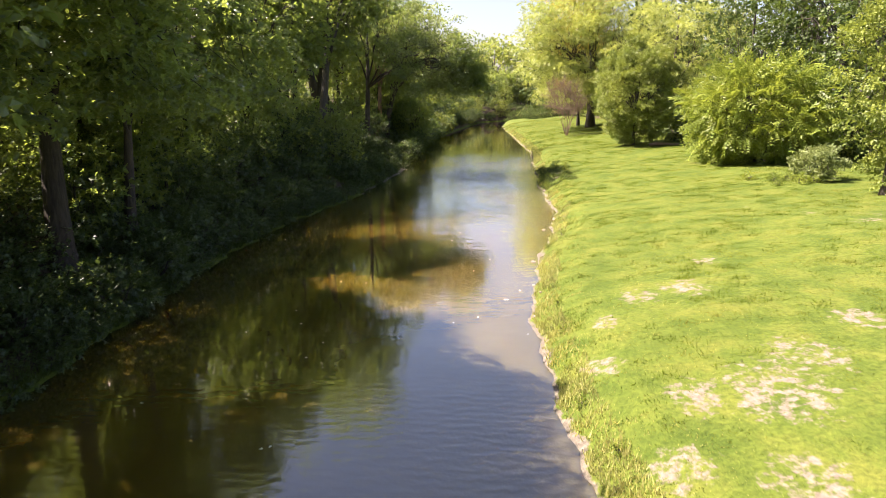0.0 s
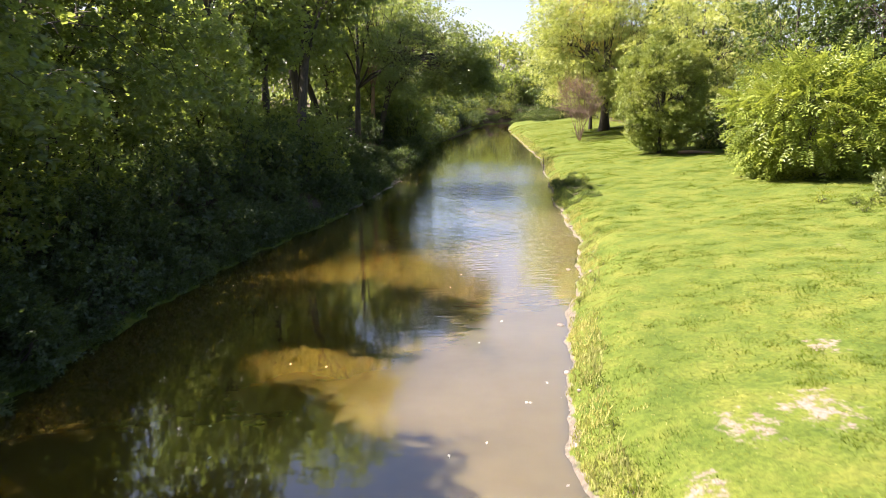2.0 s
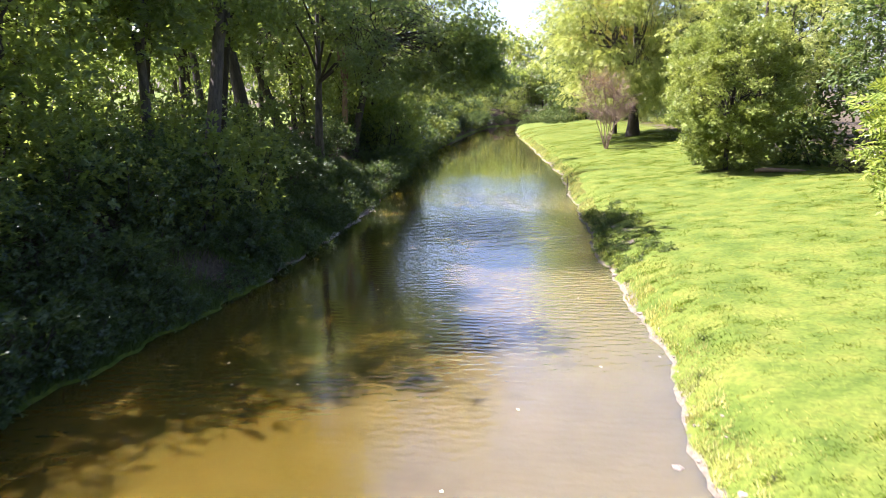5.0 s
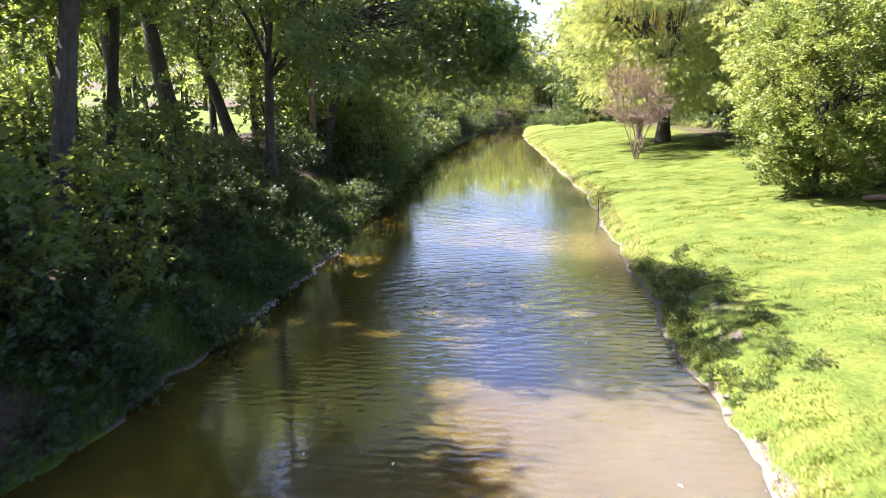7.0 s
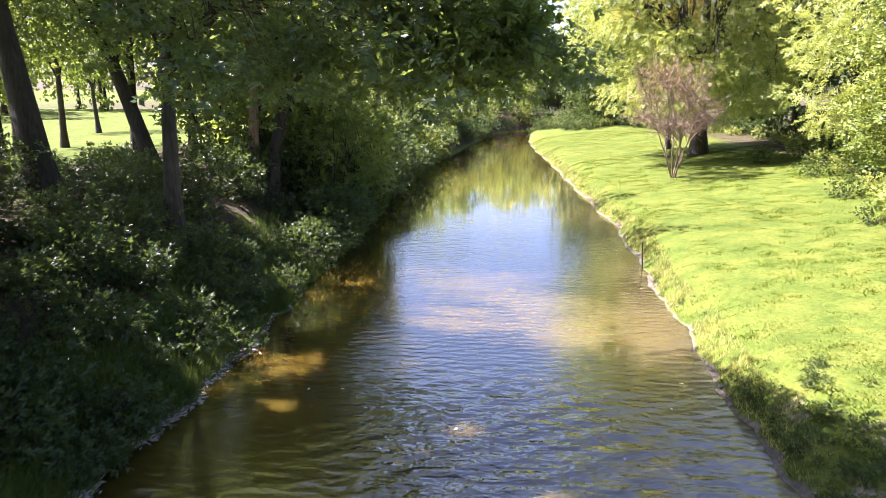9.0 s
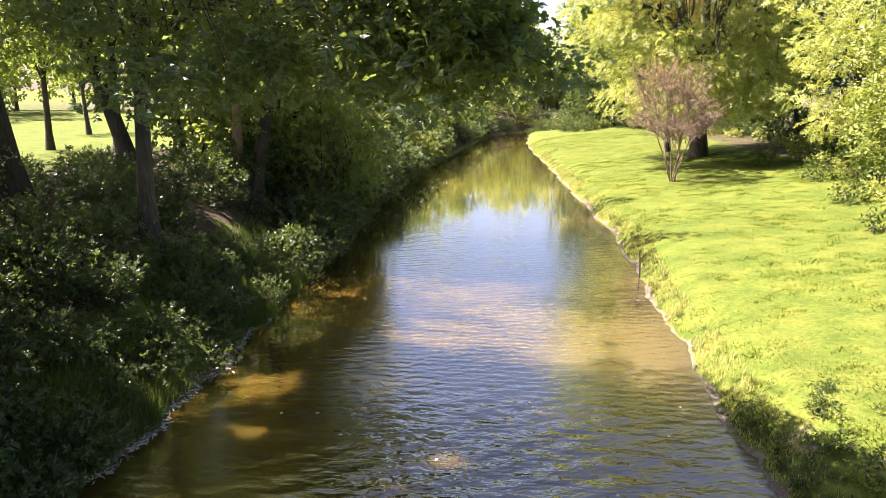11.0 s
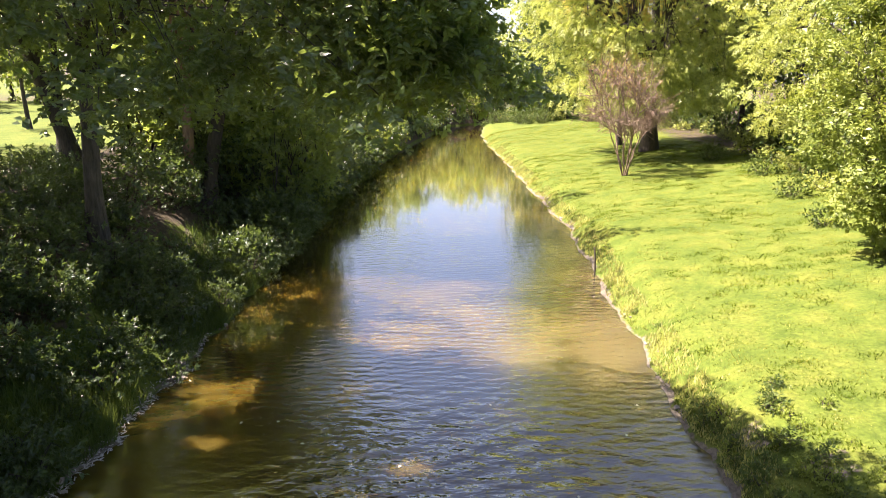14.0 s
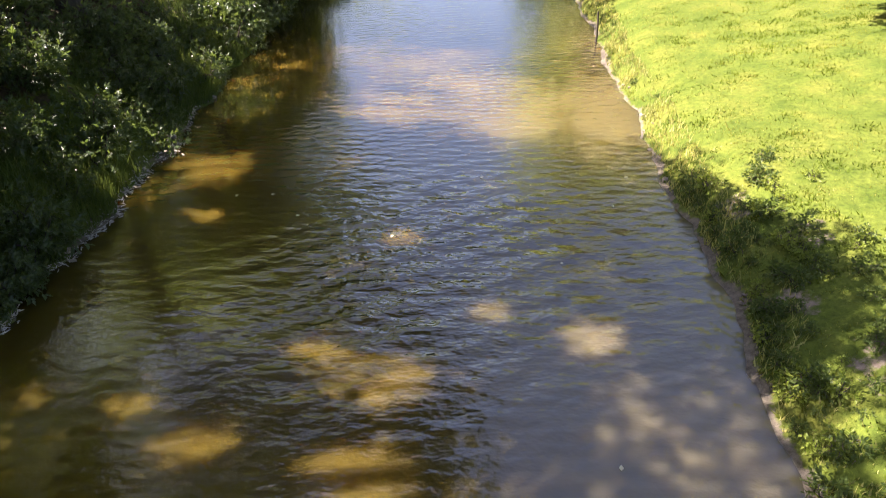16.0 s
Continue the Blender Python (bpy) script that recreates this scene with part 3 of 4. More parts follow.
TREES_REST = (
    (-13.6, 76.5, 16.5, 0.24, (0.3, 0.2), 6.0, 4.8, BARK_DARK),
    (-13.2, 59.5, 14.5, 0.26, (0.4, 0.2), 5.6, 4.4, BARK_DARK), (-12.8, 53.0, 15.5, 0.24, (2.0, 0.2), 4.5, 5.2, BARK_DARK),
    (-11.2, 14.5, 11.6, 0.25, (1.8, 0.4), 4.6, 4.4, BARK_DARK), (-11.0, 8.5, 11.0, 0.28, (1.8, 0.3), 4.6, 5.0, BARK_DARK),
    (-13.5, 36.5, 9.5, 0.22, (0.2, 0.3), 1.6, 3.6, BARK_DARK),
)


def overhang(rng, x, y, count):
    """Places for leaf clumps added over the water to block skylight, under the plane of the sun through the edge of
    their shade.
    """
    got = []
    for _ in range(4000):
        by = y + rng.uniform(-3.5, 3.5)
        bx = float(left_edge(by)) + rng.uniform(-1.0, 5.5)
        bz = rng.uniform(6.4, 13.0)
        shade = np.interp(by - 0.16 * bz, (0, 15, 17, 19.5, 21, 25, 26.2, 30, 31.2, 38, 42, 48), (2.3, 2.3, 0.5, -0.6, -4.8, -4.8, 0.3, 0.3, -4.8, -4.8, -2.5, -1.5))
        # nearby clumps are kept outside the camera's view
        if by < 18 and -bx / by < 0.75 and bz < 7.2 + 0.125 * by:
            continue
        if bx + 0.737 * bz < shade - 0.6:
            got.append((bx - x, by - y, bz - float(height_at(x, y))))
            if len(got) == count:
                break
    return np.array(got) if got else None


def low_boughs(rng, count):
    """Places for leaf clumps on boughs that hang in front of the sunny lawn behind the wood."""
    return np.stack([rng.uniform(-4.0, 2.0, count), rng.uniform(-6.5, 1.5, count), rng.uniform(4.5, 9.5, count)], 1)


for k, (x, y, h, r, ln, low, rad, bk) in enumerate(TREES_FIRST + TREES_NEXT + TREES_REST):
    stand(tree("tree", G(100 + k), h, r, ln, low, (rad, rad), 112 if 52 < y < 57 else 100 if y > 45 else 110 if y < 28 else 96, 1.15, 37 if 60 < y < 78 else 64 if 12 < y < 34 else 36, MAPLE, 0.6 if 60 < y < 78 else 0.58 if 12 < y < 34 else 0.75, LEAF_MAPLE_SHADED if 60 < y < 78 and x < -10 else LEAF_MAPLE, bk, LEFT_LABEL, group="maples of the wooded bank", at=(x, y), extra=overhang(G(180 + k), x, y, 66 if y < 18 else 34) if y < 43 and x > -13.5 else low_boughs(G(190), 80) if y == 72.6 else None), x, y)
g = G(131)
reach = []
while len(reach) < 125:
    if len(reach) < 65:
        p = np.array([g.uniform(-5.0, 4.4), g.uniform(52.5, 62.0), g.uniform(6.3, 11.0)])
    else:
        p = np.array([g.uniform(0.8, 4.0), g.uniform(52.8, 57.5), g.uniform(6.7, 9.0)])
    edge = np.interp(p[1] - 0.16 * p[2], (50, 53.6, 55, 58, 61), (9.9, 9.9, 8.4, 7.5, 6.6))
    if p[0] < 2.5 + 0.33 * (p[1] - 53) + g.normal(0, 0.25) and p[2] > 6.5 + 0.1 * max(0.0, p[0]) and p[0] + 0.737 * p[2] < edge and p[1] < 61.5 - 0.5 * (p[0] + 5) + g.normal(0, 0.8):
        reach.append(p - np.array([-6.9, 64.0, float(height_at(-6.9, 64.0))]))
reach = np.array(reach)
stand(tree("tree", G(130), 15.4, 0.27, (0.4, 0.2), 6.6, (5.2, 4.6), 96, 1.15, 112, MAPLE, 0.4, LEAF_MAPLE_SHADED, BARK, "tall maple in shaded leaf tone, limbs out over the river", limb_bark=BARK_DARK, limbs=8, split=True, squash=0.5, shift=(-0.6, -4.2), extra=reach, at=(-6.9, 64.0)), -6.9, 64.0)
g = G(133)
boughs = np.stack([g.uniform(3.6, 7.6, 38), g.uniform(-6.0, 0.5, 38), g.uniform(5.0, 7.6, 38)], 1)
stand(tree("tree", G(132), 13.2, 0.32, (2.6, 0.4), 5.2, (4.8, 4.2), 84, 1.15, 64, MAPLE, 0.46, LEAF_MAPLE_SHADED, BARK_DARK, "maple in shaded leaf tone leaning out towards the river", split=True, squash=0.5, shift=(0.6, 1.5), extra=boughs, at=(-5.9, 71.4)), -5.9, 71.4)
fill = [tree("tree", G(140 + k), 15.5 + 2 * k, 0.25, (0.5, 0.5), 4.6, (5.4, 5.4), 80, 1.25, 32, COARSE, 0.75, LEAF_MAPLE, BARK_DARK, LEFT_LABEL, group="maples of the wooded bank") for k in range(2)]
FILL = (
    (-18, 21), (-17.5, 34), (-16, 54), (-13, 11.5), (-18, 10), (-13, 2), (-18.5, 28), (-6, 86), (-10, 94), (-9, 102),
    (-14, 108), (-8, 113), (-13, 119), (-5, 126), (-9, 133), (-3, 142), (-7, 150),
)
# trees at negative y are added unseen; the two at x -9 block skylight
FILL += (
    (-12, 84), (-15, 17), (-24, 24), (-24, 16), (-24, 32), (-18.5, 14), (-20, 71), (-13, -6), (-14, -14),
    (-9.0, -2.5), (-9.0, -9.5), (-12.5, -23), (-19, -3), (-18, -17), (-21.2, 79.5), (-30.2, 105.7), (-14, 92), (-11.5, 78.5), (-17.5, 72.5), (-23.5, 88),
)
fill += [tree("tree", G(150 + k), 16 + 2 * k, 0.25, (0.5, 0.5), 2, (5.2, 5.2), 80, 1.25, 24, FARLEAF, 1.15, LEAF_SUNLIT, BARK_DARK, "tall green tree on the far bank", group="trees of the far bank") for k in range(2)]
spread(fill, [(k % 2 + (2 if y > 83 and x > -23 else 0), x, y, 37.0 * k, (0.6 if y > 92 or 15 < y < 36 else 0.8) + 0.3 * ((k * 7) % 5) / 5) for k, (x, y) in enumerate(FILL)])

# ---- left bank shrubs ----
SHADE = "leafy dark-green shrub on the shaded bank"
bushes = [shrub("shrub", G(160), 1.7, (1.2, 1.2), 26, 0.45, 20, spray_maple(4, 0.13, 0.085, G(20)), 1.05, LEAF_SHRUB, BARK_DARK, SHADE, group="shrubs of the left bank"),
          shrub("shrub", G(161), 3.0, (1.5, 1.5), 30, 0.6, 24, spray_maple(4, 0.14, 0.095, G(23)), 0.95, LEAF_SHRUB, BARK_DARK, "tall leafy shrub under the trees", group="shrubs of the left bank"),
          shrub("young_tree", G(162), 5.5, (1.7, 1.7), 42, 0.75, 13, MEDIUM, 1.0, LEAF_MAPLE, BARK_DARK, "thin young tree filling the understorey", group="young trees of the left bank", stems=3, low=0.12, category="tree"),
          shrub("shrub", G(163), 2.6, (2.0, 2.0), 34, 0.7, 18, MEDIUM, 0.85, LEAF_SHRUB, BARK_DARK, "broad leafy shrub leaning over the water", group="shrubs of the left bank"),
          shrub("young_tree", G(164), 7.0, (2.2, 2.2), 46, 0.9, 14, MEDIUM, 1.05, LEAF_MAPLE, BARK_DARK, "bushy young tree on the wooded bank", group="young trees of the left bank", stems=3, low=0.08, category="tree")]
g = G(170)
spots = []
for y in np.arange(8, 78, 1.05):
    e = float(left_edge(y))
    near = y < 47
    rows = ((0.0, 0.4, 7, 0.95 if near else 0.4), (0.5, 1.3, 7 if not near else 0, 0.8 if near else 0.5), (1.2, 2.6, 0 if near else 7, 0.9), (2.4, 4.2, 1, 0.75), (4.5, 8.0, 2, 0.42 if near else 0.16), (8.5, 14.0, 4, 0.3 if near else 0.15))
    for d0, d1, kind, chance in rows:
        x, yy = e - g.uniform(d0, d1), y + g.uniform(-0.5, 0.5)
        # no young trees along the camera's line of sight
        sight_gap = yy > 52 and abs(x - (1.9 - 0.56 * (yy - 44))) < 4.0 and kind in (2, 4)
        if g.random() < chance and not sight_gap and not (kind == 2 and 56 < yy < 72):
            low_bank = 51 < yy < 65 and kind == 1
            spots.append((7 if low_bank else kind, x, yy, g.uniform(0, 360), g.uniform(0.7, 1.3) if low_bank else g.uniform(0.65, 1.1)))
for y in np.arange(17, 47, 1.9):
    spots.append((2, float(left_edge(y)) - g.uniform(1.8, 4.6), y + g.uniform(-0.6, 0.6), g.uniform(0, 360), g.uniform(0.5, 0.95)))
spots += [(2, -6.9, 49.2, 40, 0.8), (2, -7.6, 53.4, 110, 0.85)]
for k in range(50):
    x, y = g.uniform(-18, -7.2), g.uniform(44, 74)
    sight_lane = abs(x - (1.9 - 0.5 * (y - 44))) < 2.6
    if x < -7.5 - 0.12 * (y - 44):
        spots.append((0, x, y, g.uniform(0, 360), g.uniform(0.5, 0.9)) if sight_lane else (1, x, y, g.uniform(0, 360), g.uniform(0.75, 1.1)))
# lit copies of the bank shrub and young tree, sunshine in the leaf colour
sunny = [shrub("shrub", G(165), 2.6, (2.0, 2.0), 36, 0.65, 12, FARLEAF, 0.95, LEAF_SUNLIT, BARK_DARK, "green shrub in sunlit leaf tone leaning over the far water", group="shrubs of the left bank"),
         shrub("young_tree", G(166), 7.0, (2.2, 2.2), 46, 0.9, 13, FARLEAF, 1.08, LEAF_SUNLIT, BARK_DARK, "bushy young tree in sunlit leaf tone on the far bank", group="young trees of the left bank", stems=3, low=0.05, category="tree")]
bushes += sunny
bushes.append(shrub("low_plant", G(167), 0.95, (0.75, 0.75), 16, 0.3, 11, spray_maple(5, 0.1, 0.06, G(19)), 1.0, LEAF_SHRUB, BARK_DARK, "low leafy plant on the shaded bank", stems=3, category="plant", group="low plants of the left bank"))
for y in np.arange(67, 161, 2.0):
    e = float(left_edge(y))
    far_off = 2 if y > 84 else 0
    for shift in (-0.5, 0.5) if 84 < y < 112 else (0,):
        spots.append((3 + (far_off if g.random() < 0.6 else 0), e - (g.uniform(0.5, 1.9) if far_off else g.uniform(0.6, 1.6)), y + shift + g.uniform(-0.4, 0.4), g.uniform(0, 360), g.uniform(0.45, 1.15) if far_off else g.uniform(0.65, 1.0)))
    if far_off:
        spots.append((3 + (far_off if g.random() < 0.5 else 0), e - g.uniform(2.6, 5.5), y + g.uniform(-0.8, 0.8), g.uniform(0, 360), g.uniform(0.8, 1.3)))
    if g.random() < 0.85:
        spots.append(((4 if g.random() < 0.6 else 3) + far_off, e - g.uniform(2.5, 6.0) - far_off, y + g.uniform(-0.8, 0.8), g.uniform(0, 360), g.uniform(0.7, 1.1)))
for y in (73, 75.5, 78, 81):
    spots.append((6 if y > 79 else 4, float(left_edge(y)) - g.uniform(0.6, 1.4), y, g.uniform(0, 360), g.uniform(0.75, 0.95)))
for x, y, size in ((-3.6, 67.4, 0.65), (-3.4, 69.3, 0.75), (-3.6, 71.3, 0.8), (-4.8, 68.2, 0.6)):
    spots.append((3, x, y, g.uniform(0, 360), size))
for k in range(16):
    spots.append(((5 if k < 2 else 3) + k % 2, 4 + 2.6 * k, 163.5 + 0.35 * k + 2.0 * math.sin(k * 2.3) + (0 if k < 3 else 3.5), 41.0 * k, 1.2))
    spots.append((4, 2 + 3.2 * k, 168 + 1.5 * math.sin(k * 1.3), 67.0 * k, 1.4))
for k in range(110):
    spots.append((7, g.uniform(-11.5, -4.2), g.uniform(50, 66), g.uniform(0, 360), g.uniform(0.5, 1.2)))
# the bare slope by the leaning stem stays open, and the bank below it low
spots = [p for p in spots if not (p[0] in (0, 1, 2, 3, 4, 7) and math.hypot(p[1] + 4.9, (p[2] - 67.8) * 0.7) < 1.25)]
# understorey left out to fit the camera's line of sight to the sunny lawn beyond
spots = [p for p in spots if not (p[0] in (1, 2, 4) + ((0, 3) if p[2] > 66 else ()) and p[2] > 54 and p[1] < -5.5 and abs(p[1] + 9.3 + 0.545 * (p[2] - 65)) < 1.9 + 0.06 * (p[2] - 54))]
spots += [(0, -9.6 - 0.545 * (y - 65) + g.uniform(-2.4, 2.2), y, g.uniform(0, 360), g.uniform(0.55, 0.85)) for y in np.arange(65.5, 75, 0.75)]
spots = [(7, x, y, turn, size) if kd in (0, 1, 3) and 48 < y < 66 and left_edge(y) - x < 4.5 else (kd, x, y, turn, size) for kd, x, y, turn, size in spots]
spread(bushes, spots)

# ---- right bank trees and bushes ----
stand(tree("tree", G(200), 9.6, 0.16, (0.3, 0.2), 0.4, (3.8, 3.9), 210, 0.7, 56, FINE, 1.1, LEAF_ROUND, BARK_DARK, "rounded bright-green small tree at the edge of the lawn", limbs=8, split=True), 17.4, 64.0)
stand(shrub("sumac", G(201), 6.9, (4.9, 3.9), 165, 0.8, 16, FROND, 0.95, LEAF_SUMAC, BARK, "spreading yellow-green sumac with feathery leaves", stems=9, low=0.03, squash=0.5, split=True), 21.0, 46.5)
g = G(207)
boughs = np.stack([g.uniform(-7.5, 3.0, 42), g.uniform(-8.0, -3.5, 42), g.uniform(3.2, 13.5, 42)], 1)
stand(tree("tree", G(202), 20, 0.55, (-0.6, -0.4), 2.3, (9.8, 8.0), 150, 1.9, 120, ASH, 0.95, LEAF_ASH, BARK_DARK, "broad ash tree with dark trunk and yellow-green leaves", limbs=8, split=True, squash=0.42, extra=boughs, space=1.05), 20.0, 95.5)
stand(tree("tree", G(206), 16, 0.35, (0.4, 0.2), 0.8, (7.0, 6.0), 84, 1.7, 100, ASH, 0.9, LEAF_ASH, BARK_DARK, "ash tree with low drooping boughs at the lawn's edge", limbs=8, squash=0.42, space=1.0), 25.5, 79.5)
stand(tree("tree", G(203), 21, 0.2, (-0.6, 0.4), 5.5, (4.4, 4.4), 110, 1.3, 36, ASH, 1.3, LEAF_YELLOW, BARK_DARK, "tall tree with leaves turning yellow", limbs=6), 19.4, 101)
stand(tree("tree", G(204), 11.5, 0.2, (0.2, 0.2), 0.4, (2.4, 2.4), 110, 0.7, 40, SMALL, 0.95, LEAF_ROUND, BARK_DARK, "narrow tree wrapped in glossy ivy leaves", limbs=6), 19.6, 30.5)
stand(shrub("sage_bush", G(205), 2.1, (1.3, 1.2), 34, 0.4, 26, FINE, 0.9, LEAF_SAGE, BARK, "pale grey-green feathery bush on the lawn", stems=6), 19.6, 36.0)
woods = [tree("tree", G(210 + k), 17 + 2 * k, 0.3, (0.4, 0.4), 0.5, (5.5, 5.5), 115, 1.5, 24, FARLEAF, 1.45, LEAF_DARK, BARK_DARK, "tall green tree in the wood behind the lawn", group="trees behind the lawn") for k in range(2)]
woods.append(tree("tree", G(213), 18, 0.3, (0.4, 0.4), 0.5, (5.8, 5.8), 80, 1.7, 18, COARSE, 1.15, LEAF_DARK, BARK_DARK, "tall green tree deep in the wood", group="trees behind the lawn"))
WOODS = ((1, 27, 63), (1, 32, 57), (0, 32, 82), (2, 37, 68), (0, 31, 47.5), (2, 40, 52), (1, 36, 40), (2, 29, 100), (0, 21.5, 141), (1, 25, 131), (2, 29, 127), (0, 23, 137), (2, 25, 147), (2, 34, 116), (2, 44, 84), (2, 44, 36), (2, 28, 90), (2, 23.5, 153), (2, 50, 62), (2, 46, 71), (2, 47, 56), (2, 35, 62.5), (2, 53, 84), (2, 63, 67), (2, 48, 98), (2, 56, 76), (2, 41, 108), (2, 56, 46), (2, 38, 128))
spread(woods, [(kd, x, y, 53.0 * k, 0.85 + 0.3 * ((k * 3) % 5) / 5) for k, (kd, x, y) in enumerate(WOODS)])
under = [shrub("shrub", G(230), 2.8, (2.0, 2.0), 34, 0.7, 10, COARSE, 0.8, LEAF_DARK, BARK_DARK, "dark shrub in the shade of the wood", group="shrubs behind the lawn"),
         shrub("shrub", G(231), 1.9, (1.6, 1.6), 28, 0.55, 12, COARSE, 0.6, LEAF_ASH, BARK_DARK, "low green shrub at the edge of the wood", group="shrubs behind the lawn")]
g = G(232)
spots = []
for k in range(46):
    y = 40 + 2.45 * k
    x0 = float(np.interp(y, (40, 55, 66, 76, 90, 104, 118, 128, 136, 150), (26, 24, 20.5, 21.5, 25, 27.5, 27, 23.5, 18.5, 15)))
    if y > 132:
        spots.append((0, x0 - g.uniform(0.3, 1.2), y, g.uniform(0, 360), g.uniform(0.5, 0.8)))
    spots.append((0, x0 + g.uniform(1.5, 4.5), y, g.uniform(0, 360), g.uniform(0.8, 1.3)))
    if k % 2 == 0:
        spots.append((1, x0 + g.uniform(-0.4, 1.5), y + 1, g.uniform(0, 360), g.uniform(0.5, 1.0)))
# dark-leaved kind picked here so its colour stands in for lawn-edge shade
spots += [(0, x, y, g.uniform(0, 360), size * 0.8) for x, y, size in ((21.0, 80.5, 0.55), (19.4, 74.5, 0.5), (17.6, 69.0, 0.45), (21.5, 88.0, 0.55), (23.0, 77.0, 0.7))]
spread(under, spots)


def bare_tree(rng):
    """A many-stemmed small tree, nearly bare, whose fine reddish twigs make a wide dome."""
    root = tagged(new("bare_tree"), "small many-stemmed tree, almost bare, with reddish twigs", "tree")
    tips, ends = [], []
    for s in range(9):
        a = s * 0.698 + rng.uniform(-0.25, 0.25)
        out = np.array([math.cos(a), math.sin(a), 0])
        wide, tall = rng.uniform(0.7, 1.9), rng.uniform(3.8, 5.2)
        L = np.array([out * (0.08 + wide * t ** 1.2) + np.array([0, 0, tall * t - 0.15]) + rng.normal(0, 0.035, 3) for t in np.linspace(0, 1, 9)])
        stem = part("stem", *tube(L, np.linspace(0.042, 0.016, 9), 6), TWIG_PINK, root, smooth=True)
        for b in range(14):
            th, ph, rr = a + rng.normal(0, 0.55), rng.uniform(-1.0, 1.4), rng.uniform(0.5, 1.0)
            goal = np.array([3.1 * rr * math.cos(th) * math.cos(ph) - 0.6, 3.0 * rr * math.sin(th) * math.cos(ph), 3.5 + (3.4 if ph > 0 else 1.0) * rr * math.sin(ph)])
            k = int(np.clip(np.argmin(np.linalg.norm(L + (0, 0, 0.9) - goal, axis=1)), 2, 8))
            p = L[k]
            B = bend(p, goal, 0.1, 6, rng, 0.05)
            d = (goal - p) / (np.linalg.norm(goal - p) + 1e-6)
            part("branch", *tube(B, np.linspace(0.024, 0.009, 6), 4), TWIG_PINK, stem, smooth=True)
            for q in range(10):
                k = rng.uniform(1.0, 5.0)
                c = B[int(k)] + (B[min(int(k) + 1, 5)] - B[int(k)]) * (k % 1)
                e = d * 0.6 + rng.normal(0, 0.5, 3) + np.array([0, 0, 0.22])
                e /= np.linalg.norm(e)
                far_end = c + e * rng.uniform(0.35, 0.9)
                ends.append(far_end)
                tips.append(tube(bend(c, far_end, 0.03, 3, rng), (0.011, 0.008, 0.004), 3))
                for w in range(2):
                    f = e + rng.normal(0, 0.6, 3)
                    f /= np.linalg.norm(f)
                    c2 = c + e * rng.uniform(0.1, 0.4)
                    tips.append(tube(bend(c2, c2 + f * rng.uniform(0.2, 0.45), 0.0, 3, rng), (0.007, 0.006, 0.003), 3))
    tagged(part("fine_twig", *join(tips), TWIG_PINK, root, "fine reddish-grey twigs"), kind="stuff")
    P = np.array(ends)
    P = P[rng.random(len(P)) < np.clip((P[:, 2] - 3.6) / 2.6, 0.06, 0.95)]
    P = np.repeat(P, 2, 0) + rng.normal(0, 0.07, (2 * len(P), 3))
    part("foliage", *place(kite(0.11, 0.06), P, rng.normal(0, 1, P.shape), 1.0, rng), LEAF_RUST, root, "sparse rusty leaves")
    return root


stand(bare_tree(G(240)), 15.0, 85.2, 20, 1.06)

# ---- weeds on the right bank ----
weeds = [shrub("weed", G(250 + k), 0.55, (0.45, 0.45), 14, 0.2, 7, spray_maple(4, 0.17, 0.12, G(21)), 0.48, (LEAF_SUMAC, LEAF_DARK)[k], BARK, "low leafy weed on the river bank", group="weeds on the bank", stems=4, category="plant") for k in range(2)]
g = G(260)
spots = [(int(g.random() < 0.7), float(right_edge(y)) + 0.2 + 2.0 * g.random() ** 1.3, y, g.uniform(0, 360), g.uniform(0.25, 0.7)) for y in np.arange(46.0, 57.0, 0.11)]
spots += [(int(g.integers(0, 2)), float(right_edge(y)) + g.uniform(0.25, 0.7), y, g.uniform(0, 360), g.uniform(0.2, 0.55)) for y in np.arange(59, 108, 1.4)]
spots += [(0, float(right_edge(y)) + g.uniform(0.3, 0.9), y, g.uniform(0, 360), g.uniform(0.25, 0.5)) for y in np.arange(9, 47, 2.1)]
spots += [(0, 18.2 + g.uniform(-1.6, 1.6), 37 + g.uniform(-2, 1), g.uniform(0, 360), g.uniform(0.7, 1.2)) for _ in range(9)]
spread(weeds, spots)

# ---- post at the water's edge ----
post = tagged(new("post"), "thin weathered wooden post leaning at the water's edge", "post")
part("shaft", *tube(np.array([(0, 0, -0.4), (0.01, 0, 0.2), (-0.01, 0.01, 0.6), (-0.04, 0.01, 1.0)]), (0.034, 0.033, 0.031, 0.028), 8), POST_WOOD, post, smooth=True)
part("cap", *tube(np.array([(-0.04, 0.01, 0.99), (-0.041, 0.01, 1.02), (-0.041, 0.01, 1.03)]), (0.029, 0.02, 0.001), 8), POST_WOOD, post)
post.matrix_basis = pose(8.75, 68.2, 0.0)

# ---- far woods ----
far = [tree("tree", G(220 + k), 17, 0.3, (0.2, 0.2), 0.3, (5.5, 5.5), 60, 1.7, 11, BIG, 1.1, (LEAF_MAPLE, LEAF_ASH)[k], BARK_DARK, "distant leafy tree closing the view", group="distant trees") for k in range(2)]
FAR = [(-10 + 6.0 * k, (203 if 0 < k < 5 else 172) + 5 * math.sin(k * 2.1)) for k in range(14)]
FAR += [(-95 + 9 * k, 160 + 9 * math.sin(k * 1.7)) for k in range(10)] + [(-62 - 4 * math.sin(k * 2.3), 40 + 12 * k) for k in range(10)]
